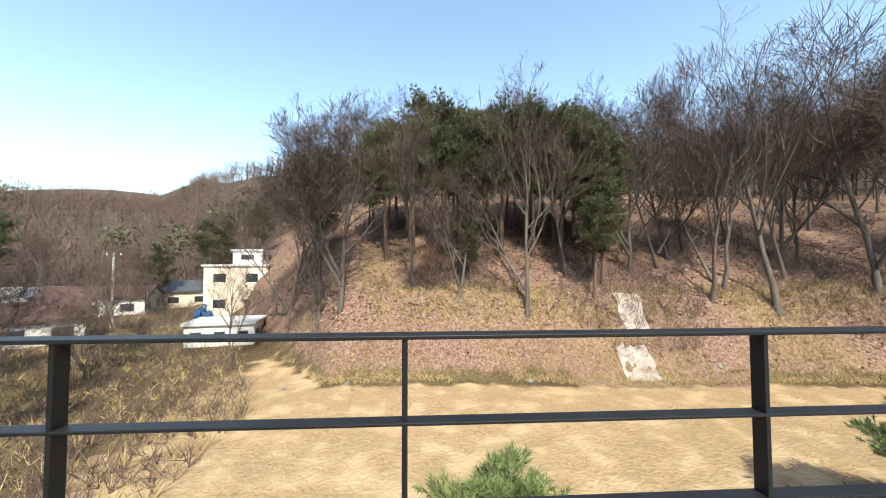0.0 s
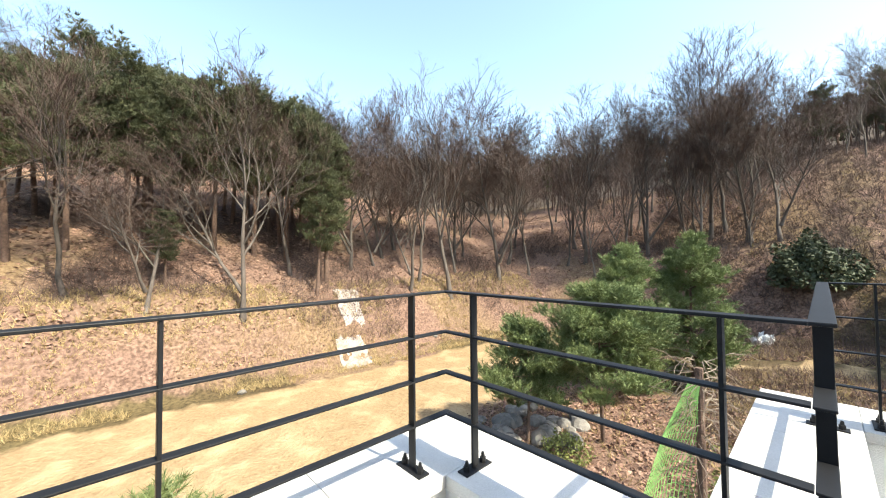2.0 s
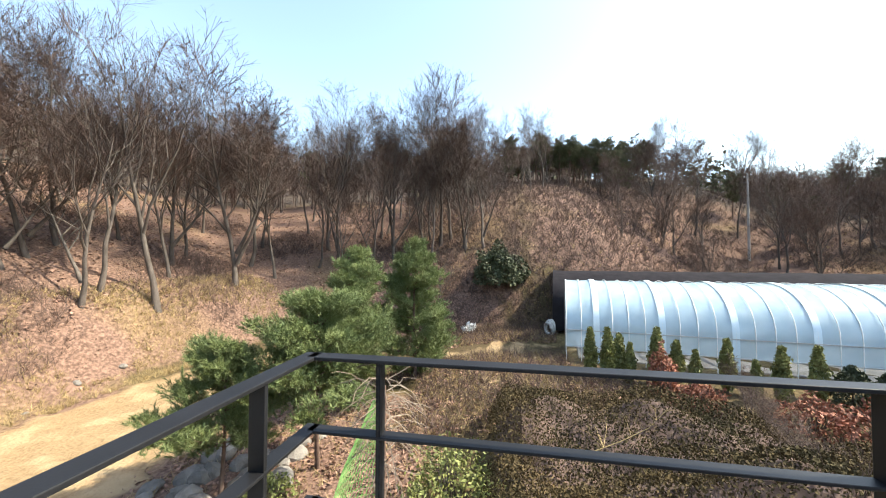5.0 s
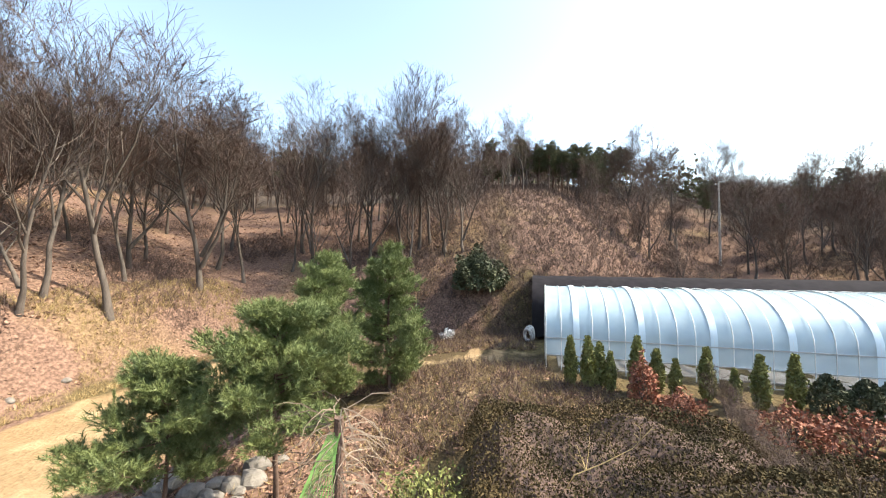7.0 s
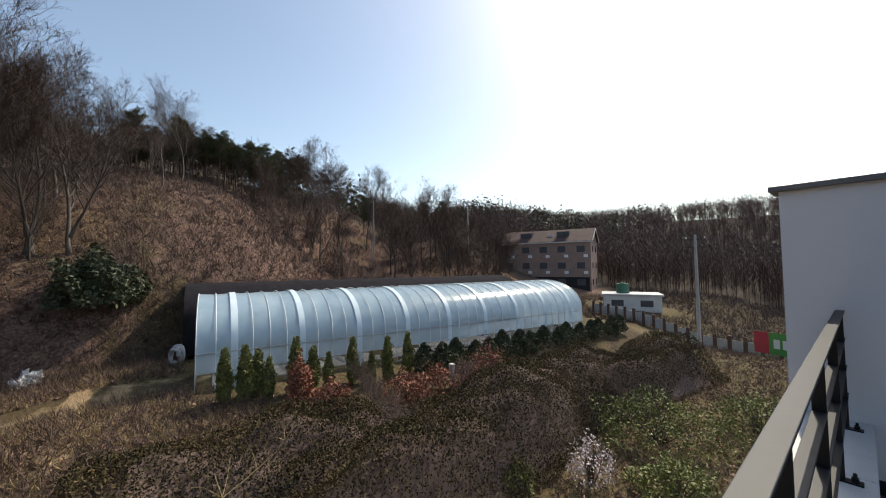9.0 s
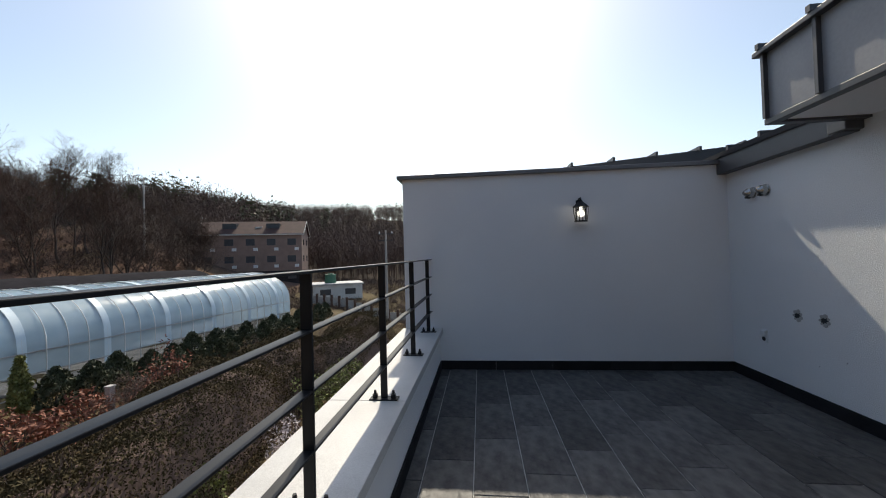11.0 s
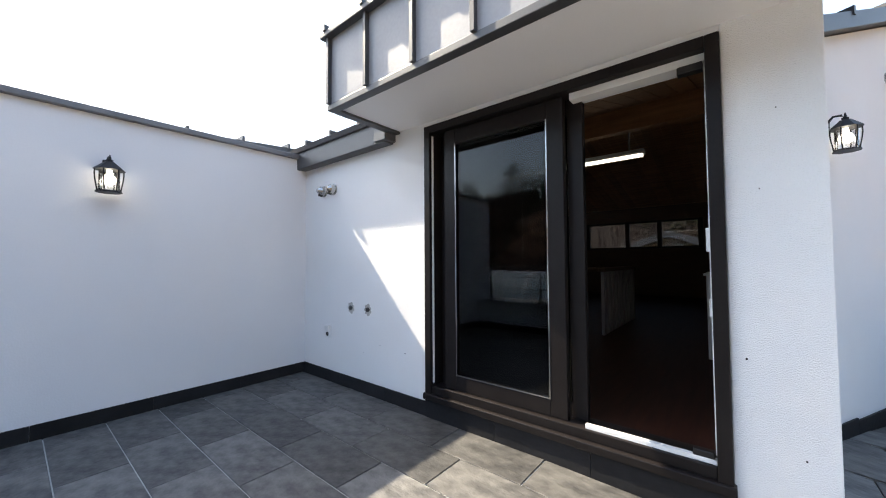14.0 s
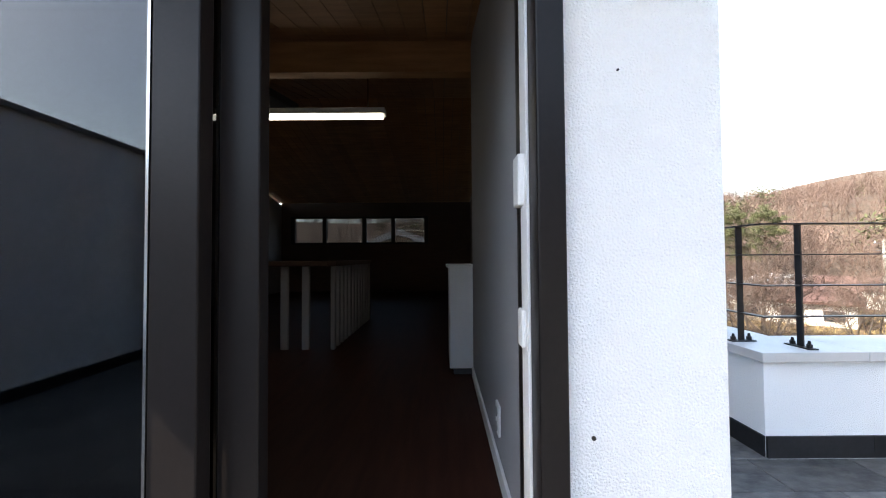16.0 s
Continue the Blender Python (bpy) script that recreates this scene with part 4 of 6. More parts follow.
# ---- far woods: one mesh for bare trees, one for conifers ----
def far_woods():
    rng = np.random.RandomState(5)
    V, Fc, CV, CF = [], [], [], []

    def far_tree(x, y, tall):
        z = ground_z(x, y) - 0.3
        b = len(V)
        for k in range(28):
            a = rng.rand() * 6.283
            lowz = 0 if k == 0 else tall * rng.uniform(0.15, 0.7)
            tip = np.array([x, y, z + tall]) if k == 0 else np.array([x + math.cos(a) * tall * 0.34 * rng.rand() ** 0.5, y + math.sin(a) * tall * 0.28 * rng.rand() ** 0.5, z + lowz + tall * rng.uniform(0.2, 0.42)])
            o = np.array([x, y, z + lowz])
            w = 0.075 if k == 0 else 0.04
            u = np.array([math.cos(a + 1.57), math.sin(a + 1.57), 0]) * w
            i = len(V)
            V.extend([tuple(o - u), tuple(o + u), tuple(tip), tuple(o + np.array([u[1], -u[0], 0]))])
            Fc.extend([(i, i + 1, i + 2), (i, i + 3, i + 2)])
    n = 0
    while n < 11000:
        yaw, dist = rng.uniform(-150, 215), 60 + 260 * rng.rand() ** 1.3
        if n > 6800:
            yaw, dist = rng.uniform(-150, -80), 100 + 270 * rng.rand()
        if n > 8500:
            yaw, dist = rng.uniform(-8, 62), 84 + 150 * rng.rand()
        if -20 < yaw < 0 and dist < 90:
            continue
        if yaw < -60 and dist < 72 + 30 * rng.rand() or 0 < yaw < 42 and dist < 84 or 42 <= yaw < 92 and dist < 94:
            continue
        if yaw > 190 and dist < 75:
            continue
        x, y = heading(yaw, dist)
        far_tree(x, y, rng.uniform(7, 12))
        n += 1
    T = np.array([V[i] for i in range(2, len(V), 112)])
    C = np.repeat(T, 26, 0)
    C = C + rng.normal(0, 1, C.shape) * np.array([1.5, 1.5, 1.7]) - np.array([0, 0, 2.6])
    v, f = flakes(rng, C, 0.15, -0.8, 10.0)
    base = len(V)
    V.extend(v)
    Fc.extend([tuple(i + base for i in q) for q in f])
    ob = mesh_object("woods", raw("woods", V, Fc), TWIG)
    tagged(ob, "leafless brown woodland on the far hills", "woodland", kind="stuff")
    n = 0
    P = []
    while n < 420:
        yaw, dist = rng.uniform(-150, 215), 85 + 200 * rng.rand()
        if -20 < yaw < 0 or yaw < -60 and (dist < 110 or rng.rand() < 0.7):
            continue
        x, y = heading(yaw, dist)
        if math.sin(x * 0.05) + math.sin(y * 0.06 + 1) < 0.2:
            continue
        z, tall = ground_z(x, y), rng.uniform(7, 11)
        c = rng.normal(0, 1, (170, 3)) * np.array([tall * 0.16, tall * 0.16, tall * 0.2]) + np.array([x, y, z + tall * 0.68])
        P.append(c)
        n += 1
    v, f = flakes(rng, np.concatenate(P), 0.75, 0.3)
    ob = mesh_object("far_conifers", raw("far_conifers", v, f), FARNEEDLE)
    tagged(ob, "dark green pines scattered on the far hills", "woodland", kind="stuff")


far_woods()


# ---- undergrowth, litter and dry grass ----
def scatter(name, label, material, count, size, where, lift=0.02, flat=0.75, seed=1, ratio=1.6):
    rng = np.random.RandomState(seed)
    pts = []
    while len(pts) < count:
        x, y = where(rng)
        if x is None:
            continue
        pts.append((x, y))
    p = np.array(pts)
    z = height(p[:, 0], p[:, 1]) + rng.uniform(0, lift, len(p))
    v, f = flakes(rng, np.column_stack([p, z]), size, flat, ratio)
    return tagged(mesh_object(name, raw(name, v, f), material), label, "litter", kind="stuff")


def on_slope(rng):
    x, y = heading(rng.uniform(95, 205), 19 + 40 * rng.rand() ** 1.5)
    return (x, y) if float(rise(x, y)) > 0.6 else (None, None)


def on_bank(rng):
    x, y = rng.uniform(-30, 14), rng.uniform(-31, -23.5)
    s = float(rise(x, y))
    return (x, y) if -0.5 < s < 4.5 and math.sin(x * 0.8) + math.sin(x * 0.31 + y) > -0.9 else (None, None)


scatter("fallen_leaves", "drift of brown fallen oak leaves on the slope", LITTER, 26000, 0.16, on_slope, 0.05)


def blades(name, label, material, count, tall, where, seed, per=7, spread=0.25, width=0.012, category="grass"):
    rng = np.random.RandomState(seed)
    P, D = [], []
    while len(P) < count:
        x, y = where(rng)
        if x is None:
            continue
        P.append((x, y, ground_z(x, y)))
        d = np.array([rng.normal(0, spread), rng.normal(0, spread), 1.0])
        D.append(d / np.linalg.norm(d))
    v, f = needles(rng, np.array(P), np.array(D), tall, per, width)
    return tagged(mesh_object(name, raw(name, v, f), material), label, category, kind="stuff")


blades("dry_grass", "pale dry grass along the bank", STRAW, 6500, 0.38, on_bank, 7, 8)


def in_brush(rng):
    x, y = heading(rng.uniform(100, 212), 24 + 30 * rng.rand())
    s = float(rise(x, y))
    return (x, y) if 1.5 < s < 16 and math.sin(x * 0.5 + 2) + math.sin(y * 0.6) + rng.rand() > 0.9 else (None, None)


blades("undergrowth", "thin brown saplings and brush under the trees", TWIG, 6500, 1.1, in_brush, 9, 6, 0.35, 0.010, "undergrowth")


def on_dome(rng):
    x, y = heading(rng.uniform(42, 106), 25 + 68 * rng.rand() ** 1.1)
    return (x, y) if (float(rise(x, y)) > -1.0 and x < -29) or (y > 30 and x < -30) else (None, None)


blades("hill_brush", "grey-brown scrub covering the open hill", TWIG, 21000, 1.0, on_dome, 13, 7, 0.7, 0.016, "undergrowth")
blades("hill_grass", "dull dry grass on the open hill", STRAW, 1500, 0.45, on_dome, 14, 7, 0.5, 0.02)
for k in range(48):
    x, y = on_dome(np.random.RandomState(200 + k))
    if x is None:
        continue
    tree_at(rt.choice((2, 4, 0)), x, y, rt.uniform(0.3, 0.6), rt.uniform(0, 360))


for k in range(84):
    yaw = rt.uniform(40, 92)
    x, y = heading(yaw, 54 + 42 * rt.random())
    if math.hypot(x + 46.5, y - 62.5) < 14:
        continue
    tree_at(rt.randrange(6), x, y, rt.uniform(0.7, 1.1) if yaw < 72 else rt.uniform(0.45, 0.7), rt.uniform(0, 360))


def by_hut(rng):
    x, y = heading(rng.uniform(2, 44), 46 + 42 * rng.rand())
    return (x, y) if math.hypot(x + 46.5, y - 62.5) > 13 and math.hypot(x + 24.6, y - 49) > 6 else (None, None)


blades("field_scrub", "brown scrub and stalks behind the hut", TWIG, 6000, 1.1, by_hut, 25, 6, 0.5, 0.018, "undergrowth")


def under_pines(rng):
    x, y = rng.uniform(-17, -5.5), rng.uniform(-16, -7)
    return (x, y) if y > -15.2 + max(0, (x + 9) * 1.6) + rng.normal(0, 0.5) else (None, None)


scatter("pine_litter", "brown leaves and needles under the garden pines", LITTER, 9000, 0.11, under_pines, 0.05, seed=26)
blades("pine_straw", "dry stalks between the rocks under the pines", STRAW, 1100, 0.35, under_pines, 27, 6, 0.6, 0.010)


def in_valley(rng):
    x, y = heading(rng.uniform(-152, -95), rng.uniform(14, 100))
    return (x, y) if x > 8 and float(rise(x, y)) < 0.5 else (None, None)


blades("valley_scrub", "brown scrub and dry grass in the valley", TWIG, 6000, 1.4, in_valley, 15, 6, 0.5, 0.016, "undergrowth")
blades("valley_grass", "straw-coloured dry grass in the valley", STRAW, 6000, 0.6, in_valley, 16, 7, 0.5, 0.018)
for k in range(34):
    x, y = in_valley(np.random.RandomState(300 + k))
    if x is None or math.hypot(x, y) < 24:
        continue
    tree_at(rt.randrange(5), x, y, rt.uniform(0.4, 0.8), rt.uniform(0, 360))


def by_track(rng):
    x, y = rng.uniform(-30, -14), rng.uniform(-14, 0.5)
    return (x, y) if abs(x + 24) > 1.5 and (y > -9 or x < -19) and x < -18 + 0.5 * abs(y) and not (x < -20 and y > -2) else (None, None)


blades("plot_scrub", "brown stalks and weeds beside the garden track", TWIG, 3200, 0.7, by_track, 28, 6, 0.6, 0.010, "undergrowth")
blades("plot_straw", "pale dry weeds beside the garden track", STRAW, 2600, 0.4, by_track, 29, 7, 0.7, 0.011)
scatter("plot_leaves", "brown leaves strewn beside the garden track", LITTER, 6000, 0.12, by_track, 0.06, seed=31)


def in_garden(rng):
    x, y = rng.uniform(-19, -3.8), rng.uniform(-5, 33)
    return (x, y) if x > -18.6 + 0.18 * y and (x < -9 or y > 5) else (None, None)


blades("garden_scrub", "brown stalks and brush in the garden plot", TWIG, 5200, 0.55, in_garden, 17, 6, 0.6, 0.010, "undergrowth")
blades("garden_straw", "flattened straw between the garden shrubs", STRAW, 3000, 0.3, in_garden, 18, 7, 0.8, 0.012)
scatter("garden_leaves", "brown leaves strewn over the garden plot", LITTER, 9000, 0.11, in_garden, 0.06, seed=4)


# ---- greenhouses ----
def arch(u, width, side, top):
    """Cross-section of a tunnel greenhouse: u from 0 to 1, wall foot to wall foot; returns offset across and height."""
    if u < 0.14:
        return -width / 2, side * u / 0.14
    if u > 0.86:
        return width / 2, side * (1 - u) / 0.14
    a = math.pi * (1 - (u - 0.14) / 0.72)
    return width / 2 * math.cos(a), side + (top - side) * math.sin(a) ** 0.85


def greenhouse(name, origin, end, width, side, top, skin, label, bays, film=True):
    o, e = Vector(origin), Vector(end)
    L = (e - o).length
    yaw = math.atan2((e - o).y, (e - o).x) - math.pi / 2
    g = thing(name, label, "greenhouse", at=o, turn=yaw)
    us = [k / 28 for k in range(29)]
    n = bays * 4
    rng = np.random.RandomState(4)
    V, Fc = [], []
    for j in range(n + 1):
        sag = 0.0 if j % 2 == 0 else -0.035
        for u in us:
            x, z = arch(u, width, side, top)
            k = 1 + sag / 3
            V.append((x * k, L * j / n, max(z, 0) * k))
    m = len(us)
    for j in range(n):
        for i in range(m - 1):
            Fc.append((j * m + i, (j + 1) * m + i, (j + 1) * m + i + 1, j * m + i + 1))
    me = raw("skin", V, Fc, True)
    me.materials.append(skin)
    if film:
        me.materials.append(CLEARFILM)
        for q, face in enumerate(me.polygons):
            face.material_index = 1 if q % (m - 1) in (0, 1, m - 3, m - 2) else 0
        part("growing_bed", box((-width / 2 + 0.5, 0.6, 0), (width / 2 - 0.5, L - 0.6, 0.22), 0.05), STONE, g, "pale dry soil bed inside the greenhouse")
    mesh_object("skin", me, skin, g)
    for y, nm in ((0.0, "end_wall"), (L, "end_wall")):
        pts = [arch(u, width - 0.02, side, top - 0.02) for u in us]
        door_l, door_r, door_t = -0.9, 0.9, 2.0
        bm = bmesh.new()
        vs = [bm.verts.new((px, y, max(pz, 0))) for px, pz in pts]
        bm.faces.new(vs)
        ew = part(nm, bm, skin, g)
        if y == 0.0:
            part("door", box((0.4, -0.05, 0.02), (1.5, -0.01, 1.95), 0.01), GALV if film else BLACK, g)
    if film:
        for j in range(bays * 4 + 1):
            y = L * j / (bays * 4)
            V, Fc = [], []
            pts = [np.array([px * 1.004, y, max(pz, 0.0) * 1.006]) for px, pz in (arch(u, width, side, top) for u in us)]
            tube(V, Fc, pts, [0.02] * len(pts), 4)
            mesh_object("hoop", raw("hoop", V, Fc, True), WHITEPLASTIC, g)
            if j % 4 == 2:
                V = [(p[0] * 1.004, y + dy, p[2] * 1.006 + 0.004) for p in pts for dy in (-0.15, 0.13)]
                Fc = [(2 * i, 2 * i + 1, 2 * i + 3, 2 * i + 2) for i in range(len(pts) - 1)]
                mesh_object("film_band", raw("film_band", V, Fc, True), BAND, g, "wide pale band of doubled film")
        for s in (-1, 1):
            for z in (side * 0.98, side * 0.5, 0.08):
                part("side_rail", box((s * width / 2 - 0.03, 0, z - 0.025), (s * width / 2 + 0.03, L, z + 0.025)), GALV, g)
    return g


gz = -3.75
greenhouse("greenhouse", (-25.0, -1.6, gz), (-21.6, 24.0, gz), 7.0, 1.75, 4.05, FILM, "long tunnel greenhouse with milky blue plastic film", 9)
greenhouse("shade_tunnel", (-32.4, -1.5, gz + 0.3), (-29.2, 26.0, gz + 0.35), 7.4, 1.7, 4.1, NETTING, "black-netted tunnel behind the plastic greenhouse", 6, False)


def film_roll(x, y, turn):
    """A slack coil of rolled white film leaning on the greenhouse end."""
    t = thing("film_roll", "coil of rolled white plastic film leaning on the greenhouse", "plastic film", at=(x, y, ground_z(x, y) + 0.55), turn=turn)
    V, Fc = [], []
    pts = [np.array([(0.33 + 0.012 * k / 4) * math.cos(k * 0.35) * 0.7, 0.05 * math.sin(k * 0.9) + 0.006 * k, (0.33 + 0.012 * k / 4) * math.sin(k * 0.35)]) for k in range(64)]
    tube(V, Fc, pts, [0.085] * len(pts), 6)
    mesh_object("coil", raw("coil", V, Fc, True), WHITEROOF, t)


film_roll(-27.6, -2.4, 0.9)


# ---- shrubs ----
def mound(rng, n, radii, lump=0.25, shell=0.35):
    """Points in a lumpy half-ellipsoid, mostly near its skin."""
    d = rng.normal(0, 1, (n, 3))
    d[:, 2] = np.abs(d[:, 2]) - 0.15
    d /= np.linalg.norm(d, axis=1)[:, None]
    r = (1 - shell * rng.rand(n) ** 1.5) * (1 + lump * np.sin(d[:, 0] * 5 + 1) * np.sin(d[:, 1] * 6 + 2) + 0.5 * lump * np.sin(d[:, 2] * 9 + d[:, 0] * 7))
    return d * r[:, None] * np.array(radii)


def shrub(name, x, y, radii, material, n, size, label, seed, stems=10, z=None, group="", category="shrub"):
    rng = np.random.RandomState(seed)
    t = thing(name, label, category, group, at=(x, y, ground_z(x, y) if z is None else z), turn=seed * 1.7)
    p = mound(rng, n, radii)
    p[:, 2] = np.maximum(p[:, 2] + radii[2] * 0.15, 0.05)
    v, f = flakes(rng, p, size)
    mesh_object("foliage", raw("foliage", v, f), material, t)
    V, Fc = [], []
    for k in range(stems):
        a = rng.rand() * 6.283
        tip = np.array([math.cos(a) * radii[0] * 0.85 * rng.rand(), math.sin(a) * radii[1] * 0.85 * rng.rand(), radii[2] * rng.uniform(0.7, 1.08)])
        tube(V, Fc, [np.array([tip[0] * 0.1, tip[1] * 0.1, -0.1]), tip * 0.5 + rng.normal(0, 0.06, 3), tip], [0.025, 0.016, 0.006], 4)
    mesh_object("woody_base", raw("woody_base", V, Fc), BARK, t)
    return t


def thuja(seed, tall, r, material, n, size):
    rng = np.random.RandomState(seed)
    h = rng.rand(n) ** 0.8
    a = rng.rand(n) * 6.283
    prof = r * np.minimum(1, (1 - h) * 1.9) ** 0.8 * np.minimum(1, 0.55 + h * 3)
    q = prof * (1 - 0.35 * rng.rand(n) ** 2) * (1 + 0.22 * np.sin(a * 3 + h * 9) + 0.2 * np.sin(a * 5 - h * 23)) + np.abs(rng.normal(0, 0.05, n))
    p = np.column_stack([q * np.cos(a), q * np.sin(a), 0.15 + h * (tall - 0.15)])
    v, f = flakes(rng, p, size, -0.6, 1.9)
    V, Fc = [], []
    tube(V, Fc, [np.array([0, 0, -0.2]), np.array([0, 0, tall * 0.8])], [0.05, 0.012], 6)
    return raw("trunk", V, Fc), raw("foliage", v, f)


tall_t = [thuja(31, 2.75, 0.27, THUJA, 2400, 0.11), thuja(32, 2.3, 0.26, THUJA, 1900, 0.11)]
dark_t = [thuja(33, 1.85, 0.60, DARKLEAF, 2200, 0.10)]
row = {}
for k in range(27):
    f = k / 26
    x, y = -19.6 + 3.0 * f + 0.18 * math.sin(k * 2.3), -1.2 + 28.0 * f ** 1.35 + (0.22 if k % 3 else -0.1) * (k < 11)
    kind = (k % 3 == 2) if k < 11 else 2
    me = (tall_t + dark_t)[int(kind)]
    sz = rt.uniform(0.76, 0.95) if k not in (3, 6, 8) else 0.62
    if kind in row:
        planted("arborvitae", None, None, None, x, y, k * 47, sz, "", "", "", like=row[kind])
    else:
        row[kind] = planted("arborvitae", me, (BARK, THUJA if kind < 2 else DARKLEAF), ("trunk", "foliage"), x, y, k * 47, sz,
                            "olive-green columnar arborvitae in a row by the greenhouse" if kind < 2 else "dark rounded evergreen in a row by the greenhouse", "shrub", "row by the greenhouse")

for k, (x, y, r, h) in enumerate(((-17.6, 2.2, 0.8, 0.9), (-16.9, 5.4, 1.0, 1.0), (-16.5, 7.2, 1.2, 1.1), (-15.9, 9.4, 0.9, 1.0), (-15.5, 9.2, 1.15, 2.2), (-14.2, 14.8, 0.8, 1.0), (-18.4, 1.2, 0.5, 1.6))):
    shrub("russet_shrub", x, y, (r, r, h), REDLEAF, 1300, 0.09, "azalea-like shrub with russet winter leaves", 50 + k, 14, group="russet shrubs")
for k, (x, y, r, h, n) in enumerate(((-8.5, 11.3, 2.2, 1.5, 4200), (-5.9, 14.6, 1.5, 1.4, 3000), (-6.9, 7.9, 1.1, 0.9, 2400), (-10.6, 5.0, 0.8, 0.7, 1300), (-11.5, -6.3, 1.3, 1.5, 2600))):
    shrub("forsythia_shrub", x, y, (r, r, h), YGLEAF, n, 0.075, "yellow-green budding shrub in the garden below", 70 + k, 30, group="budding shrubs")
shrub("blossom_shrub", -8.9, 6.9, (0.65, 0.65, 1.25), BLOSSOM, 700, 0.06, "white flowering shrub in the garden below", 81, 16)
shrub("evergreen_bush", -32.6, -5.7, (1.9, 1.9, 2.7), DARKLEAF, 7500, 0.17, "large round dark evergreen bush at the slope foot", 82, 8)
for k in range(14):
    a = rt.uniform(-0.3, 1.2)
    x, y = -15.6 - rt.uniform(-3, 3) + 3.0 * a, 10 * a + rt.uniform(-1, 9)
    if x < -20.3 + 0.18 * (y + 1.4) + 1.2:
        continue
    TREE = planted("sapling", None, None, None, x, y, rt.uniform(0, 360), rt.uniform(0.14, 0.24), "", "", "", like=first[rt.choice((2, 4))])
    tagged(TREE, "small bare fruit sapling in the garden plot", "tree", "garden saplings")


def thicket():
    """The dense brown-green hedge bank between house and greenhouse."""
    rng = np.random.RandomState(12)

    def top(x, y):
        return -3.05 + 0.42 * np.sin(x * 1.1 + y * 0.35) + 0.30 * np.sin(y * 0.9 + 1) + 0.18 * np.sin(x * 2.7) * np.sin(y * 2.3)
    n = 240000
    x, y = rng.uniform(-16.6, -7.2, n), rng.uniform(-6.0, 22, n)
    edge = np.minimum(np.minimum(x + 16.6 - 0.09 * (y + 6), -8.6 - 0.1 * (np.minimum(y, 10) + 5) + 0.16 * np.maximum(y - 10, 0) - x), np.minimum(y + 6.0, 22 - y))
    lump = 0.7 * np.sin(y * 0.8) + 0.4 * np.sin(x * 1.3)
    keep = edge > 0.2 + 0.4 * lump
    x, y, edge = x[keep], y[keep], edge[keep]
    zt = top(x, y) * smooth(edge / 1.2) + (1 - smooth(edge / 1.2)) * (height(x, y) + 0.15)
    z = zt - rng.exponential(0.13, len(x)) + 0.04 * rng.normal(0, 1, len(x))
    z = np.maximum(z, height(x, y) + 0.02)
    v, f = flakes(rng, np.column_stack([x, y, z]), 0.05, -0.2, 1.7)
    tagged(mesh_object("hedge_bank", raw("hedge_bank", v, f), HEDGELEAF), "dense brown-green evergreen hedge bank beside the house", "hedge", kind="stuff")
    V, Fc = [], []
    for k in range(900):
        i = rng.randint(len(x))
        b = np.array([x[i], y[i], zt[i] - 0.5])
        d = np.array([rng.normal(0, 0.35), rng.normal(0, 0.35), 0.8])
        tube(V, Fc, [b, b + d * 0.5, b + d * rng.uniform(0.7, 1.0) + rng.normal(0, 0.1, 3)], [0.012, 0.008, 0.003], 3)
    tagged(mesh_object("hedge_stems", raw("hedge_stems", V, Fc), TWIG), "bare stems poking out of the hedge bank", "hedge", kind="stuff")
    # closed brown sheet below the leaves, in place of the hedge's inner shade
    core = bmesh.new()
    bmesh.ops.create_grid(core, x_segments=30, y_segments=60, size=1)
    for vt in core.verts:
        gx, gy = -12.0 + vt.co.x * 4.4, 8.0 + vt.co.y * 13.4
        e = min(gx + 16.2 - 0.09 * (gy + 6), -9.0 - 0.1 * (min(gy, 10) + 5) + 0.16 * max(gy - 10, 0) - gx, gy + 5.4, 21.4 - gy)
        t = float(smooth(e / 1.2))
        vt.co = Vector((gx, gy, float(top(gx, gy)) * t + (1 - t) * (ground_z(gx, gy) - 0.1) - 0.22 * t))
    tagged(part("hedge_shade", core, TWIG, None), "brown sheet under the hedge leaves, standing for the shade inside", "hedge", kind="stuff")


thicket()

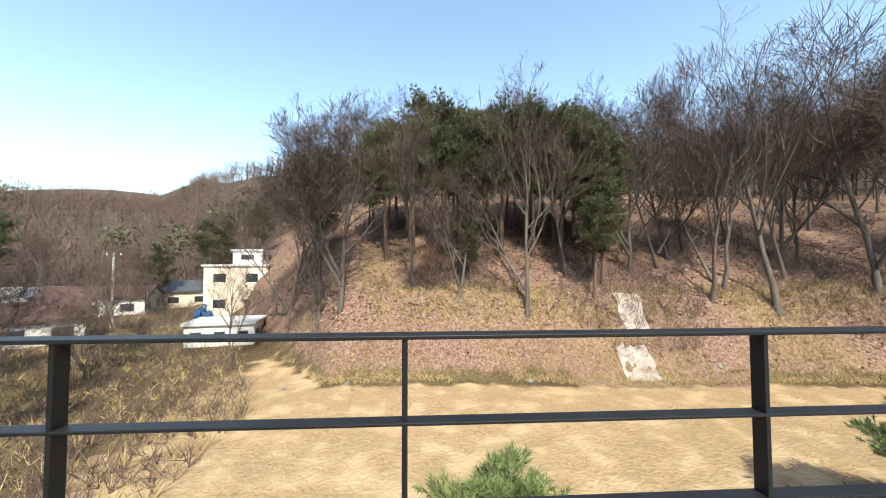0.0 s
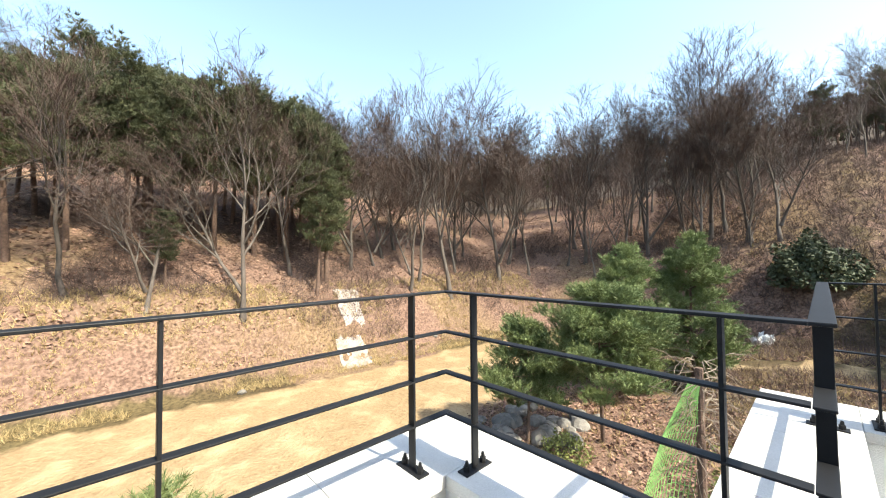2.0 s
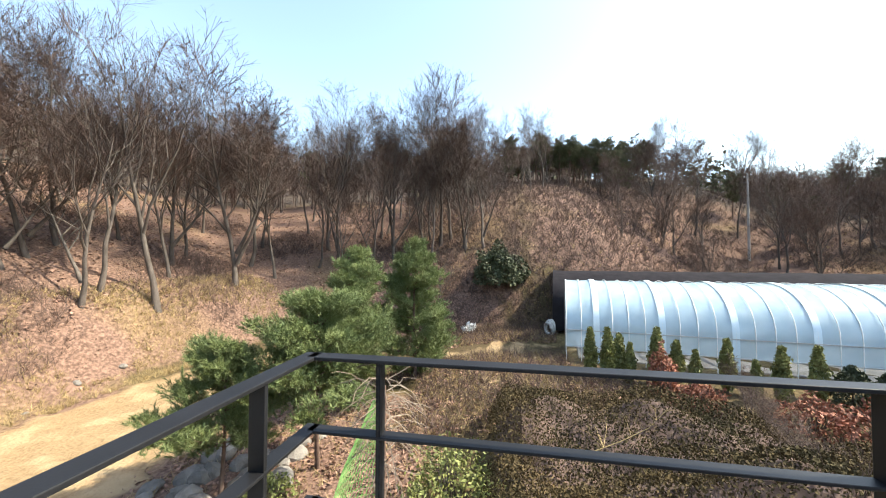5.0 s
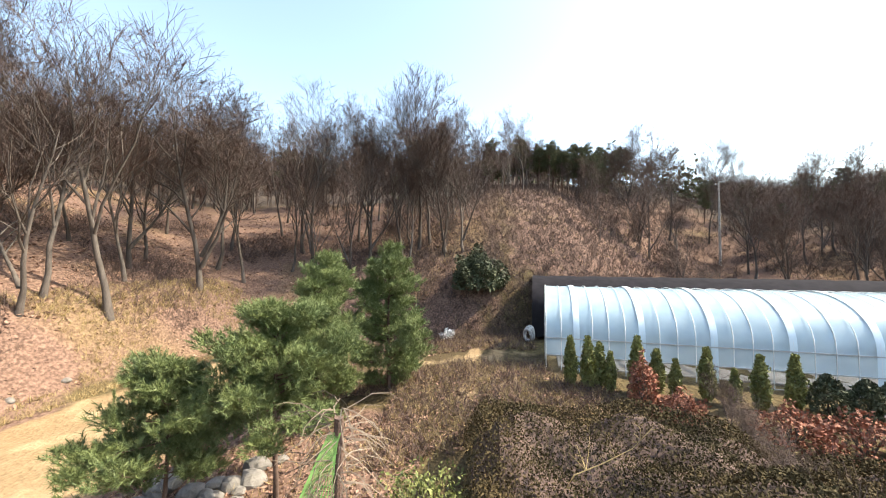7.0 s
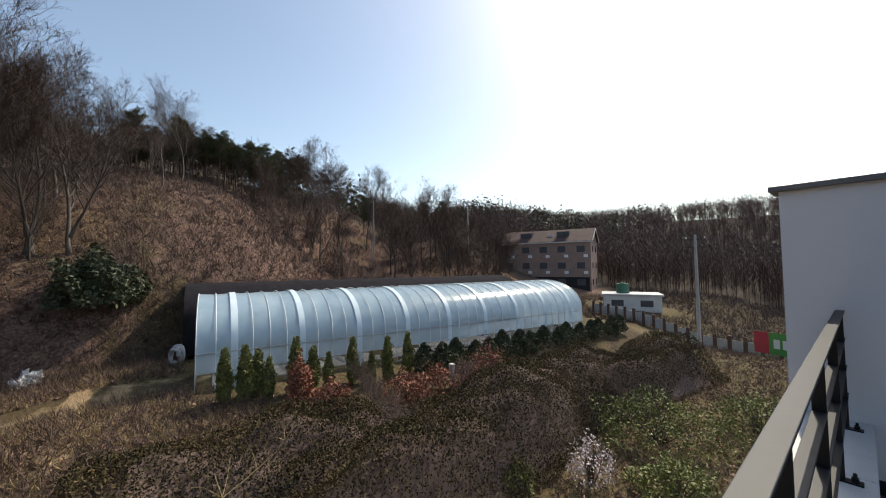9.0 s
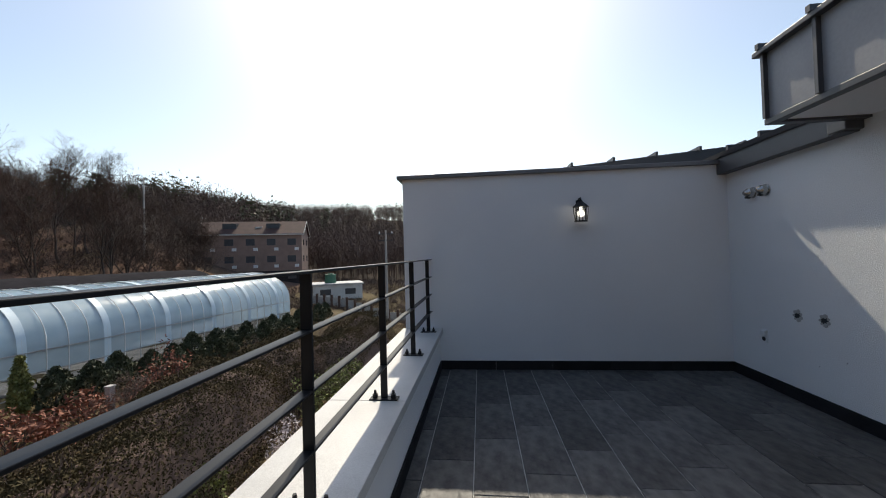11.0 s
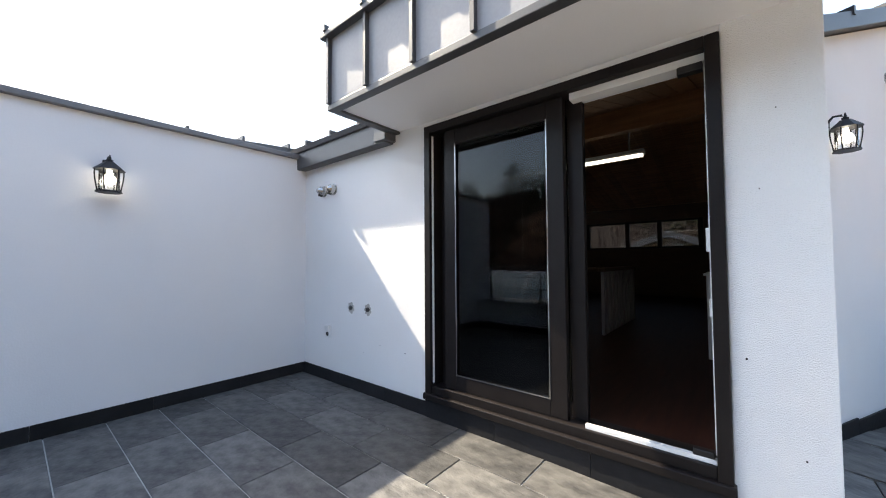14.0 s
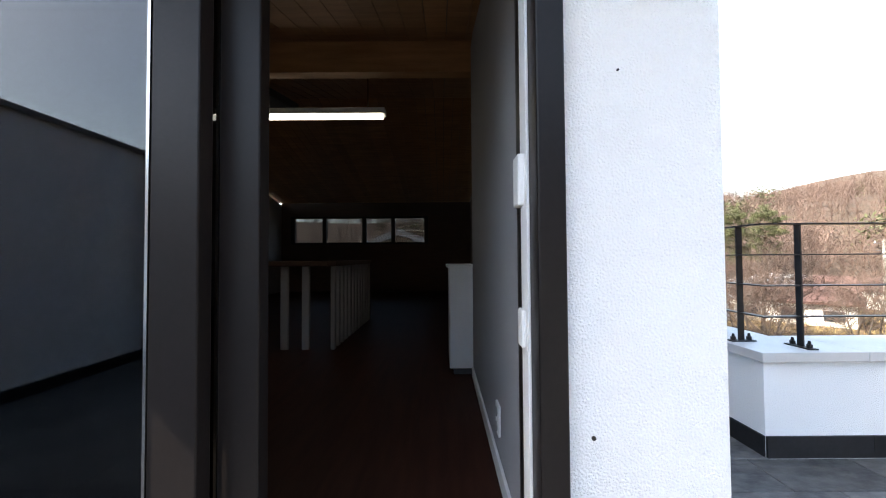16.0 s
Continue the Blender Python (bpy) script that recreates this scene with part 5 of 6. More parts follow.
# ---- pines by the terrace ----
near_a = pine(41, 5.2, 2.5, 30, 5200, 22, 0.17, 0.010, 0.40, 0.3, 0.55)
near_b = pine(43, 6.3, 2.3, 40, 5600, 20, 0.19, 0.012, 0.10, -0.1, 0.55)
near_c = pine(47, 4.5, 2.2, 22, 2600, 22, 0.18, 0.009, 0.42, 0.1, 0.4)
near_d = pine(53, 4.1, 1.8, 26, 3600, 22, 0.17, 0.010, 0.34, 0.2, 0.5)
for meshes, x, y, turn, size, label in (
        (near_a, -12.7, -10.8, 20, 1.0, "bright green garden pine leaning above the rocks"),
        (near_b, -19.4, -9.4, 140, 1.0, "tall bushy green garden pine above the yard"),
        (near_b, -16.9, -11.7, 250, 1.0, "tall bushy green garden pine at the edge of the yard"),
        (near_c, -0.3, -10.4, 60, 0.84, "small garden pine with upright candles below the railing"),
        (near_d, -10.9, -12.5, 200, 1.0, "young garden pine with upright candles among rocks")):
    gp = planted("garden_pine", meshes, (PINEBARK, NEEDLE), ("trunk", "foliage"), x, y, turn, size, label, "tree", "garden pines")
    if meshes in (near_c, near_d):
        rng = np.random.RandomState(int(abs(x) * 10))
        for k in range(9):
            a, r = k * 2.4, rng.uniform(0.2, 1.25)
            z0 = (4.3 if meshes is near_d else 4.4) - 0.75 * r - 0.1 * k / 9
            V, Fc = [], []
            o = np.array([math.cos(a) * r, math.sin(a) * r, z0 - 0.5])
            tip = o + np.array([0.05, 0.02, 0.75])
            q = o + (tip - o) * rng.rand(40, 1)
            v, f = needles(rng, q, np.tile([0, 0, 1.0], (40, 1)), 0.13, 8, 0.006)
            mesh_object("candle", raw("candle", v, f), NEEDLE, gp)


# ---- vine-covered post with green net ----
def vine_post(x, y):
    rng = np.random.RandomState(6)
    z = ground_z(x, y)
    t = thing("vine_post", "dead vines tangled on a post with green net", "post", at=(x, y, z))
    part("post", cyl((0, 0, -0.2), (0, 0, 4.4), 0.09, 0.07, 10), PINEBARK, t)
    V, Fc = [], []
    for k in range(110):
        a = rng.rand() * 6.283
        h = 4.6 * rng.rand() ** 0.4
        p = np.array([0.12 * math.cos(a), 0.12 * math.sin(a), h])
        line = [p]
        d = np.array([math.cos(a), math.sin(a), rng.uniform(-0.2, 0.9)])
        for j in range(4):
            d = d + rng.normal(0, 0.35, 3) - np.array([0, 0, 0.35])
            line.append(line[-1] + d / np.linalg.norm(d) * rng.uniform(0.1, 0.3))
        tube(V, Fc, line, [0.011, 0.009, 0.008, 0.006, 0.003], 3)
    mesh_object("vine_tangle", raw("vine_tangle", V, Fc), DEADVINE, t)
    V, Fc = [], []
    n = 16
    for i in range(n + 1):
        f = i / n
        a, b = np.array([0.05, -0.05, 4.2]), np.array([1.9 * f - 0.1, -0.2 - 1.3 * f, 0.3 + 0.2 * math.sin(f * 5)])
        tube(V, Fc, [a * (1 - s) + b * s + np.array([0, 0.1 * math.sin(s * 6 + f * 4), 0]) for s in (0, 0.25, 0.5, 0.75, 1)], [0.009] * 5, 3)
    for j in range(1, 26):
        s = j / 26
        tube(V, Fc, [np.array([0.05, -0.05, 4.2]) * (1 - s) + np.array([1.9 * f - 0.1, -0.2 - 1.3 * f, 0.3 + 0.2 * math.sin(f * 5)]) * s + np.array([0, 0.1 * math.sin(s * 6 + f * 4), 0]) for f in (0, 0.25, 0.5, 0.75, 1)], [0.007] * 5, 3)
    mesh_object("net", raw("net", V, Fc), GREENNET, t, "slack green garden net")


vine_post(-8.3, -7.0)


# ---- stones ----
def rock_mesh(seed, flat=0.7):
    rng = np.random.RandomState(seed)
    bm = bmesh.new()
    bmesh.ops.create_icosphere(bm, subdivisions=2, radius=0.5)
    for v in bm.verts:
        n = noise.noise(v.co * 2.1 + Vector((seed, 0, 0))) * 0.28 + noise.noise(v.co * 5 + Vector((0, seed, 0))) * 0.09
        v.co = v.co * (1 + n)
        v.co.z *= flat
    me = bpy.data.meshes.new("rock")
    bm.to_mesh(me)
    bm.free()
    me.materials.append(ROCK)
    return me


ROCKS = [rock_mesh(k) for k in range(4)]
for k in range(40):
    if k < 30:
        x, y = -9.9 - rt.uniform(0, 4.8), -12.9 - rt.uniform(-1.6, 1.9)
        s = rt.uniform(0.35, 0.95)
    else:
        x, y = rt.uniform(-26, 12), rt.uniform(-26.5, -24)
        s = rt.uniform(0.15, 0.45)
    ob = new("rock", ROCKS[k % 4])
    ob.matrix_basis = pose(x, y, ground_z(x, y) + 0.1 * s, rt.uniform(-20, 20), rt.uniform(-20, 20), rt.uniform(0, 360))
    ob.scale = (s, s * rt.uniform(0.7, 1.0), s)
    tagged(ob, "weathered grey-brown field rock half sunk in soil", "rock", "field rocks")


def bank_slab(x, y0, y1, w, seed):
    """A slab of old pale concrete that follows the slope, with broken edges and real thickness."""
    bm = bmesh.new()
    nx, ny = 8, 14
    rows = []
    for lift in (0.10, -0.25):
        g = []
        for j in range(ny + 1):
            yy = y0 + (y1 - y0) * j / ny
            for i in range(nx + 1):
                u = i / nx - 0.5
                q = Vector((u * 3, yy, seed))
                xx = x + u * w * (1 + 0.22 * noise.noise(q * 1.7)) + 0.12 * noise.noise(Vector((yy * 1.3, seed, 0)))
                yj = yy + (0.3 * noise.noise(Vector((u * 6, seed, 3))) if j in (0, ny) else 0)
                g.append(bm.verts.new((xx, yj, ground_z(xx, yj) + lift + 0.07 * noise.noise(q * 2.9))))
        rows.append(g)
    top, low = rows
    n = nx + 1
    for j in range(ny):
        for i in range(nx):
            a = j * n + i
            bm.faces.new((top[a], top[a + 1], top[a + n + 1], top[a + n]))
            bm.faces.new((low[a], low[a + n], low[a + n + 1], low[a + 1]))
    ring = list(range(n)) + [j * n + nx for j in range(1, ny + 1)] + [ny * n + i for i in range(nx - 1, -1, -1)] + [j * n for j in range(ny - 1, 0, -1)]
    for a, b in zip(ring, ring[1:] + ring[:1]):
        bm.faces.new((top[a], low[a], low[b], top[b]))
    bmesh.ops.recalc_face_normals(bm, faces=bm.faces)
    tagged(part("stone_slab", bm, STONE, None), "weathered pale concrete slab laid up the leafy bank", "stone", "bank slabs")


bank_slab(-11.9, -25.4, -27.1, 1.9, 2)
bank_slab(-12.7, -27.35, -29.2, 1.6, 5)
tub = thing("black_tub", "black plastic tub standing in the yard", "tub", at=(-8.8, -14.0, ground_z(-8.8, -14.0)))
bm = bmesh.new()
for r1, r2, z0, z1 in ((0.32, 0.38, 0, 0.42), (0.38, 0.42, 0.42, 0.46)):
    add_cyl(bm, (0, 0, z0), (0, 0, z1), r1, r2, 20, False)
add_cyl(bm, (0, 0, 0), (0, 0, 0.02), 0.32, 0.32, 20)
part("bucket", bm, BLACK, tub)
for k in range(5):
    x, y = -8.5 - 0.22 * k, -13.3 - 0.12 * (k % 2)
    stick = thing("garden_stake", "discarded garden stake lying beside the tub", "stake", "garden stakes", at=(x, y, ground_z(x, y) + 0.06), turn=35 + 9 * k)
    part("stake", cyl((-0.9, 0, 0), (0.9, 0.05, 0.12 + 0.05 * k), 0.03, 0.025, 8), (GREENNET, STRAW, BARK)[k % 3], stick)
for k, (x, y, r) in enumerate(((-9.6, -12.2, 0.6), (-7.7, -12.4, 0.5), (-11.0, -11.2, 0.7))):
    shrub("garden_bush", x, y, (r, r, r * 0.9), YGLEAF, 1000, 0.07, "fresh green low bush among the rocks", 95 + k, 12, group="rock bushes")
for k, (x, y) in enumerate(((-8.1, 6.0), (-7.6, 6.5), (-7.9, 5.4), (-6.3, 6.9))):
    ob = new("stepping_stone", ROCKS[k % 4])
    ob.matrix_basis = pose(x, y, ground_z(x, y) + 0.05, 0, 0, k * 70)
    ob.scale = (0.6, 0.5, 0.22)
    tagged(ob, "flat pale stepping stone in the garden", "stone", "stepping stones")


stub = thing("garden_post", "short pale concrete post standing in the garden plot", "post", at=(-16.6, 8.0, ground_z(-16.6, 8.0)))
part("shaft", box((-0.11, -0.11, -0.2), (0.11, 0.11, 1.15), 0.025), POLE, stub)
part("cap", box((-0.13, -0.13, 1.15), (0.13, 0.13, 1.22), 0.02), POLE, stub)


# ---- buildings ----
def house(name, x, y, turn, w, d, h, wallm, roofm, label, storeys=1, cols=3, pitch=0.0, base=None, chimney=False):
    """A house with walls, roof, and a window (frame and pane) for each bay of its fronts."""
    z = ground_z(x, y) - 0.3 if base is None else base
    t = thing(name, label, "house", at=(x, y, z), turn=radians(turn))
    part("wall", box((-w / 2, -d / 2, -0.5), (w / 2, d / 2, h)), wallm, t)
    if pitch:
        part("roof", prism([(-d / 2 - 0.4, h - 0.1), (0, h + pitch), (d / 2 + 0.4, h - 0.1), (d / 2 + 0.4, h + 0.12), (0, h + pitch + 0.25), (-d / 2 - 0.4, h + 0.12)], -w / 2 - 0.4, w / 2 + 0.4, "x"), roofm, t)
        part("gable", prism([(-d / 2, h - 0.02), (d / 2, h - 0.02), (0, h + pitch)], -w / 2, w / 2, "x"), wallm, t)
    else:
        part("roof", box((-w / 2 - 0.2, -d / 2 - 0.2, h), (w / 2 + 0.2, d / 2 + 0.2, h + 0.22)), roofm, t)
    sh = h / storeys
    for s in range(storeys):
        for side in (-1, 1):
            for c in range(cols):
                cx = -w / 2 + w * (c + 0.5) / cols
                zz = s * sh + sh * 0.36
                ww, hh = min(1.5, w / cols * 0.48), sh * 0.38
                wi = part("window", box((cx - ww / 2, side * (d / 2) - 0.06, zz), (cx + ww / 2, side * (d / 2) + 0.05, zz + hh)), WHITEWASH if wallm is CREAM else DARKMETAL, t)
                part("pane", box((cx - ww / 2 + 0.07, side * (d / 2) - 0.03, zz + 0.07), (cx + ww / 2 - 0.07, side * (d / 2) + 0.065, zz + hh - 0.07)), DARKGLASS, wi)
            for c in range(2):
                cy = -d / 4 + d * c / 2
                zz = s * sh + sh * 0.36
                wi = part("window", box((side * (w / 2) - 0.06, cy - 0.45, zz), (side * (w / 2) + 0.05, cy + 0.45, zz + sh * 0.38)), WHITEWASH if wallm is CREAM else DARKMETAL, t)
                part("pane", box((side * (w / 2) - 0.03, cy - 0.38, zz + 0.07), (side * (w / 2) + 0.065, cy + 0.38, zz + sh * 0.38 - 0.07)), DARKGLASS, wi)
    if chimney:
        for cx in (-w * 0.22, w * 0.2):
            part("dormer", box((cx - 1.2, -d * 0.32, h + 0.4), (cx + 1.2, -d * 0.02, h + pitch * 0.85)), DARKMETAL, t)
        part("skylight", box((0.4, -d * 0.3, h + pitch * 0.5), (1.6, -d * 0.2, h + pitch * 0.62)), WHITEWASH, t)
        for s in (1, 2):
            for c in range(cols):
                cx = -w / 2 + w * (c + 0.5) / cols + 0.9
                part("air_conditioner", box((cx - 0.35, -d / 2 - 0.35, s * sh + 0.15), (cx + 0.35, -d / 2 - 0.02, s * sh + 0.7), 0.02), WHITEPLASTIC, t)
        for side in (-1, 1):
            part("eaves_board", box((-w / 2 - 0.42, side * (d / 2 + 0.42) - 0.06, h - 0.14), (w / 2 + 0.42, side * (d / 2 + 0.42) + 0.06, h + 0.06)), WHITEWASH, t)
            part("verge_board", prism([(-d / 2 - 0.4, h - 0.06), (0, h + pitch + 0.04), (d / 2 + 0.4, h - 0.06), (d / 2 + 0.4, h + 0.14), (0, h + pitch + 0.27), (-d / 2 - 0.4, h + 0.14)], side * (w / 2 + 0.43) - 0.03, side * (w / 2 + 0.43) + 0.03, "x"), WHITEWASH, t)
        part("ground_floor", box((-w / 2 + 0.3, -d / 2 - 0.04, -0.4), (w / 2 - 0.3, -d / 2 + 0.02, sh * 0.85)), DARKGLASS, t, "dark recessed ground floor")
    return t


house("apartment_house", -46.5, 62.5, 19, 18, 8.5, 9.6, BRICK, ROOFRED, "three-storey pink brick house with brown-red roof", 3, 5, 2.6, -3.4, True)
house("low_hut", -24.6, 49.0, 25, 7.0, 5, 2.2, WHITEWASH, WHITEROOF, "low whitewashed hut with a flat roof", 1, 2)
# a drum with a lid stands in for the small hooped green cover
tank = thing("water_tank", "small hooped green cover above the hut, built as a drum", "tank", at=(-25.4, 48.4, ground_z(-24.6, 49.0) - 0.3 + 2.42))
part("cover_drum", cyl((0, 0, 0), (0, 0, 1.3), 0.85, 0.8, 20), GREENCOVER, tank)
part("lid", cyl((0, 0, 1.3), (0, 0, 1.45), 0.4, 0.35, 16), GREENCOVER, tank)
house("cream_house", 22.4, -52.0, 3, 7.0, 7.5, 5.9, CREAM, WHITEROOF, "two-storey cream rendered house with flat roof", 2, 2, 0, -4.9)
house("roof_room", 22.2, -52.3, 3, 3.4, 3.2, 1.6, WHITEWASH, WHITEROOF, "small white stair room on the cream house", 1, 1, 0, 1.22)
for k, (x, y, turn, w, d, h, wm, rm, p, lab) in enumerate((
        (17.0, -36.8, 10, 5, 3.4, 1.9, WHITEWASH, WHITEROOF, 0, "low shed with a pale sheet roof"),
        (44, -57, 20, 11, 7, 2.7, WHITEWASH, ROOFRED, 1.3, "white village house with a red-brown roof"),
        (57, -61, 8, 12, 7, 2.8, WHITEWASH, WHITEROOF, 1.0, "white village house with a pale roof"),
        (38, -68, 30, 10, 7, 2.8, CREAM, DARKMETAL, 1.4, "cream village house with a dark roof"),
        (49, -44, 70, 10, 6, 2.6, WHITEWASH, WHITEROOF, 0.9, "white workshop with a sheet roof"),
        (29.5, -19.5, 35, 9, 6, 2.4, WHITEWASH, BLUEROOF, 0.8, "white workshop with a pale green sheet roof"),
        (37, -26, 20, 10, 6, 2.6, CONCRETE, WHITEROOF, 0.9, "grey workshop with a pale sheet roof"),
        (46, -20, 60, 9, 6, 2.6, WHITEWASH, DARKMETAL, 1.0, "white village house with a dark roof"),
        (52, -30, 10, 12, 7, 2.7, WHITEWASH, WHITEROOF, 1.0, "white village house with a pale roof"),
        (34, -37, 45, 8, 6, 2.4, WHITEWASH, ROOFRED, 1.1, "white village house with a red-brown roof"),
        (60, -42, 30, 12, 7, 2.8, WHITEWASH, ROOFRED, 1.2, "white village house with a red-brown roof"))):
    house("village_house", x, y, turn, w, d, h, wm, rm, lab, 1, 3, p)
shrub("tarp_heap", 25.6, -48.2, (0.9, 0.9, 1.4), BLUETARP, 500, 0.4, "crumpled blue tarpaulin beside the cream house", 91, 3, category="tarpaulin")
shrub("white_bundle", -30.2, -8.0, (0.5, 0.45, 0.5), WHITEPLASTIC, 260, 0.3, "bundle of white plastic sheet on the grass", 92, 2, category="bundle")


def utility_pole(x, y, tall):
    t = thing("utility_pole", "pale concrete utility pole with crossarms", "pole", "utility poles", at=(x, y, ground_z(x, y)))
    part("shaft", cyl((0, 0, -0.3), (0, 0, tall), 0.17, 0.10, 10), POLE, t)
    for z in (tall - 0.4, tall - 1.1):
        part("crossarm", box((-0.8, -0.05, z - 0.05), (0.8, 0.05, z + 0.05)), DARKMETAL, t)
    for s in (-0.7, 0.0, 0.7):
        part("insulator", cyl((s, 0, tall - 0.35), (s, 0, tall - 0.15), 0.06, 0.04, 8), WHITEPLASTIC, t)
    return t


for x, y, h in ((-12.8, 33.9, 10), (-53, 45, 12), (-58, 27, 12), (33, -45, 8), (58, -52, 8)):
    utility_pole(x, y, h)

# fence, wall and banner at the far side of the garden
fence = thing("fence", "low fence of pale boards between dark posts", "fence")
fa, fb = Vector((-26.0, 41.0)), Vector((-3.0, 33.0))
for k in range(21):
    p = fa.lerp(fb, k / 20)
    z = ground_z(p.x, p.y)
    part("post", box((p.x - 0.14, p.y - 0.1, z - 0.3), (p.x + 0.14, p.y + 0.1, z + 1.5)), PINEBARK, fence)
    if k < 20:
        q = fa.lerp(fb, (k + 1) / 20)
        bm = box((0.2, -0.03, 0.1), ((q - p).length - 0.2, 0.03, 1.15))
        bmesh.ops.transform(bm, matrix=Matrix.Translation((p.x, p.y, z)) @ Matrix.Rotation(math.atan2(q.y - p.y, q.x - p.x), 4, "Z"), verts=bm.verts)
        part("board", bm, CONCRETE, fence)
ban = thing("banner", "green and red cloth banner hung on the fence", "banner", at=(-7.4, 34.0, ground_z(-7.4, 34.2) + 0.2), turn=math.atan2(-8, 23))
part("cloth", box((-1.9, -0.02, 0.2), (2.4, 0.0, 1.9)), GREENCLOTH, ban)
part("red_panel", box((-1.9, -0.03, 0.2), (-0.9, -0.021, 1.9)), REDCLOTH, ban)
for k in range(5):
    part("lettering", box((-0.6 + k * 0.58, -0.03, 0.7), (-0.2 + k * 0.58, -0.021, 1.4)), WHITEPLASTIC, ban)


def dead_branch():
    rng = np.random.RandomState(8)
    t = thing("dead_branch", "pale dead branch sticking out of the hedge", "branch", at=(-12.0, -3.3, -3.5))
    V, Fc = [], []
    main = [np.array(p) for p in ((0, 0, -0.6), (-0.1, 0.5, 0.15), (-0.25, 1.2, 0.4), (-0.35, 1.9, 0.75), (-0.45, 2.4, 1.25))]
    tube(V, Fc, main, [0.016, 0.015, 0.012, 0.009, 0.004], 5)
    for k in range(9):
        i = rng.randint(1, 4)
        a = main[i] * 0.6 + main[i + 1] * 0.4
        d = np.array([rng.normal(0, 0.4), rng.normal(0.2, 0.4), 0.45])
        tube(V, Fc, [a, a + d * 0.6, a + d + rng.normal(0, 0.12, 3)], [0.007, 0.005, 0.0025], 4)
    mesh_object("limb", raw("limb", V, Fc, True), STRAW, t)


dead_branch()


# ---- terrace fixtures ----
def wall_lantern(m, lit, label):
    """A black cast wall lantern with curved glass cage and bulb."""
    t = thing("wall_lantern", label, "lamp", "terrace lanterns")
    t.matrix_basis = m @ Matrix.Scale(0.8, 4)          # local: wall at y = 0, lantern towards -y

    def add(name, bm, mt, lab=""):
        return part(name, bm, mt, t, lab)
    add("back_plate", box((-0.035, -0.02, 0.05), (0.035, 0.0, 0.20), 0.01), IRON)
    V, Fc = [], []
    tube(V, Fc, [np.array([0, -0.01, 0.17]), np.array([0, -0.05, 0.215]), np.array([0, -0.10, 0.21]), np.array([0, -0.125, 0.17])], [0.011, 0.01, 0.01, 0.009], 8)
    mesh_object("arm", raw("arm", V, Fc, True), IRON, t)
    bm = cyl((0, -0.125, 0.10), (0, -0.125, 0.16), 0.098, 0.035, 8)
    add_cyl(bm, (0, -0.125, 0.085), (0, -0.125, 0.10), 0.112, 0.098, 8)
    add_cyl(bm, (0, -0.125, 0.16), (0, -0.125, 0.18), 0.02, 0.026, 8)
    add_cyl(bm, (0, -0.125, 0.18), (0, -0.125, 0.225), 0.014, 0.004, 8)
    add("hood", bm, IRON)
    bm = cyl((0, -0.125, -0.115), (0, -0.125, -0.10), 0.094, 0.088, 8)
    add("base_ring", bm, IRON)
    for k in range(6):
        a = k * math.pi / 3
        V, Fc = [], []
        pts = [np.array([math.cos(a) * r, -0.125 + math.sin(a) * r, z]) for r, z in ((0.078, -0.10), (0.086, -0.05), (0.094, 0.0), (0.098, 0.05), (0.096, 0.09))]
        tube(V, Fc, pts, [0.0055] * 5, 5)
        mesh_object("cage_bar", raw("cage_bar", V, Fc, True), IRON, t)
    g = add("glass", cyl((0, -0.125, -0.10), (0, -0.125, 0.088), 0.074, 0.072, 24), CLEAR)
    g.visible_shadow = False
    bm = bmesh.new()
    bmesh.ops.create_uvsphere(bm, u_segments=16, v_segments=10, radius=0.048, matrix=Matrix.Translation((0, -0.125, 0.0)))
    add_cyl(bm, (0, -0.125, 0.03), (0, -0.125, 0.088), 0.018, 0.02, 12)
    add("bulb", bm, BULB if lit else WHITEPLASTIC)
    return t


wall_lantern(pose(-1.56, 0, 1.72), True, "black cast lantern with lit bulb on the end wall")
wall_lantern(gm @ pose(1.60, 0, 1.96), True, "black cast lantern with lit bulb on the gable")


def vent_hood(m):
    t = thing("vent_hood", "round stainless steel vent hood on the stucco", "vent", "steel vents")
    t.matrix_basis = m          # local: wall at x = 0, hood towards -x
    part("flange", cyl((0, 0, 0), (-0.008, 0, 0), 0.055, 0.055, 20), CHROME, t)
    bm = cyl((-0.008, 0, 0), (-0.05, 0, 0), 0.046, 0.044, 20)
    add_cyl(bm, (-0.05, 0, 0), (-0.085, 0, 0), 0.044, 0.018, 20)
    part("cone", bm, CHROME, t)
    part("mouth", cyl((-0.03, 0, -0.047), (-0.07, 0, -0.043), 0.012, 0.012, 8), BLACK, t)
    return t


vent_hood(pose(0, -0.36, 1.83))
vent_hood(pose(0, -0.52, 1.83))
vent_hood(gm @ pose(2.74, 0, 2.66, 0, 0, 90))
for y in (-0.80, -1.04):
    t = thing("pipe_hole", "dark drilled pipe hole with crumbled plaster edge", "hole", "pipe holes", at=(0, y, 0.705))
    # no hole is cut: a black disc stands for the shade inside it
    part("opening", cyl((-0.003, 0, 0), (0.004, 0, 0), 0.034, 0.034, 14), BLACK, t)
    for k in range(7):
        a = k * 0.9
        part("crumb", cyl((-0.006, 0.036 * math.cos(a), 0.036 * math.sin(a)), (0.002, 0.036 * math.cos(a), 0.036 * math.sin(a)), 0.011 + 0.004 * (k % 3), None, 6), CONCRETE, t)
out = thing("outlet", "white outdoor socket with a flap cover", "socket", at=(0, -0.44, 0.455))
part("plate", box((-0.014, -0.035, -0.06), (0, 0.035, 0.06), 0.004), WHITEPLASTIC, out)
part("flap", box((-0.032, -0.03, 0.005), (-0.014, 0.03, 0.052), 0.006), WHITEPLASTIC, out)
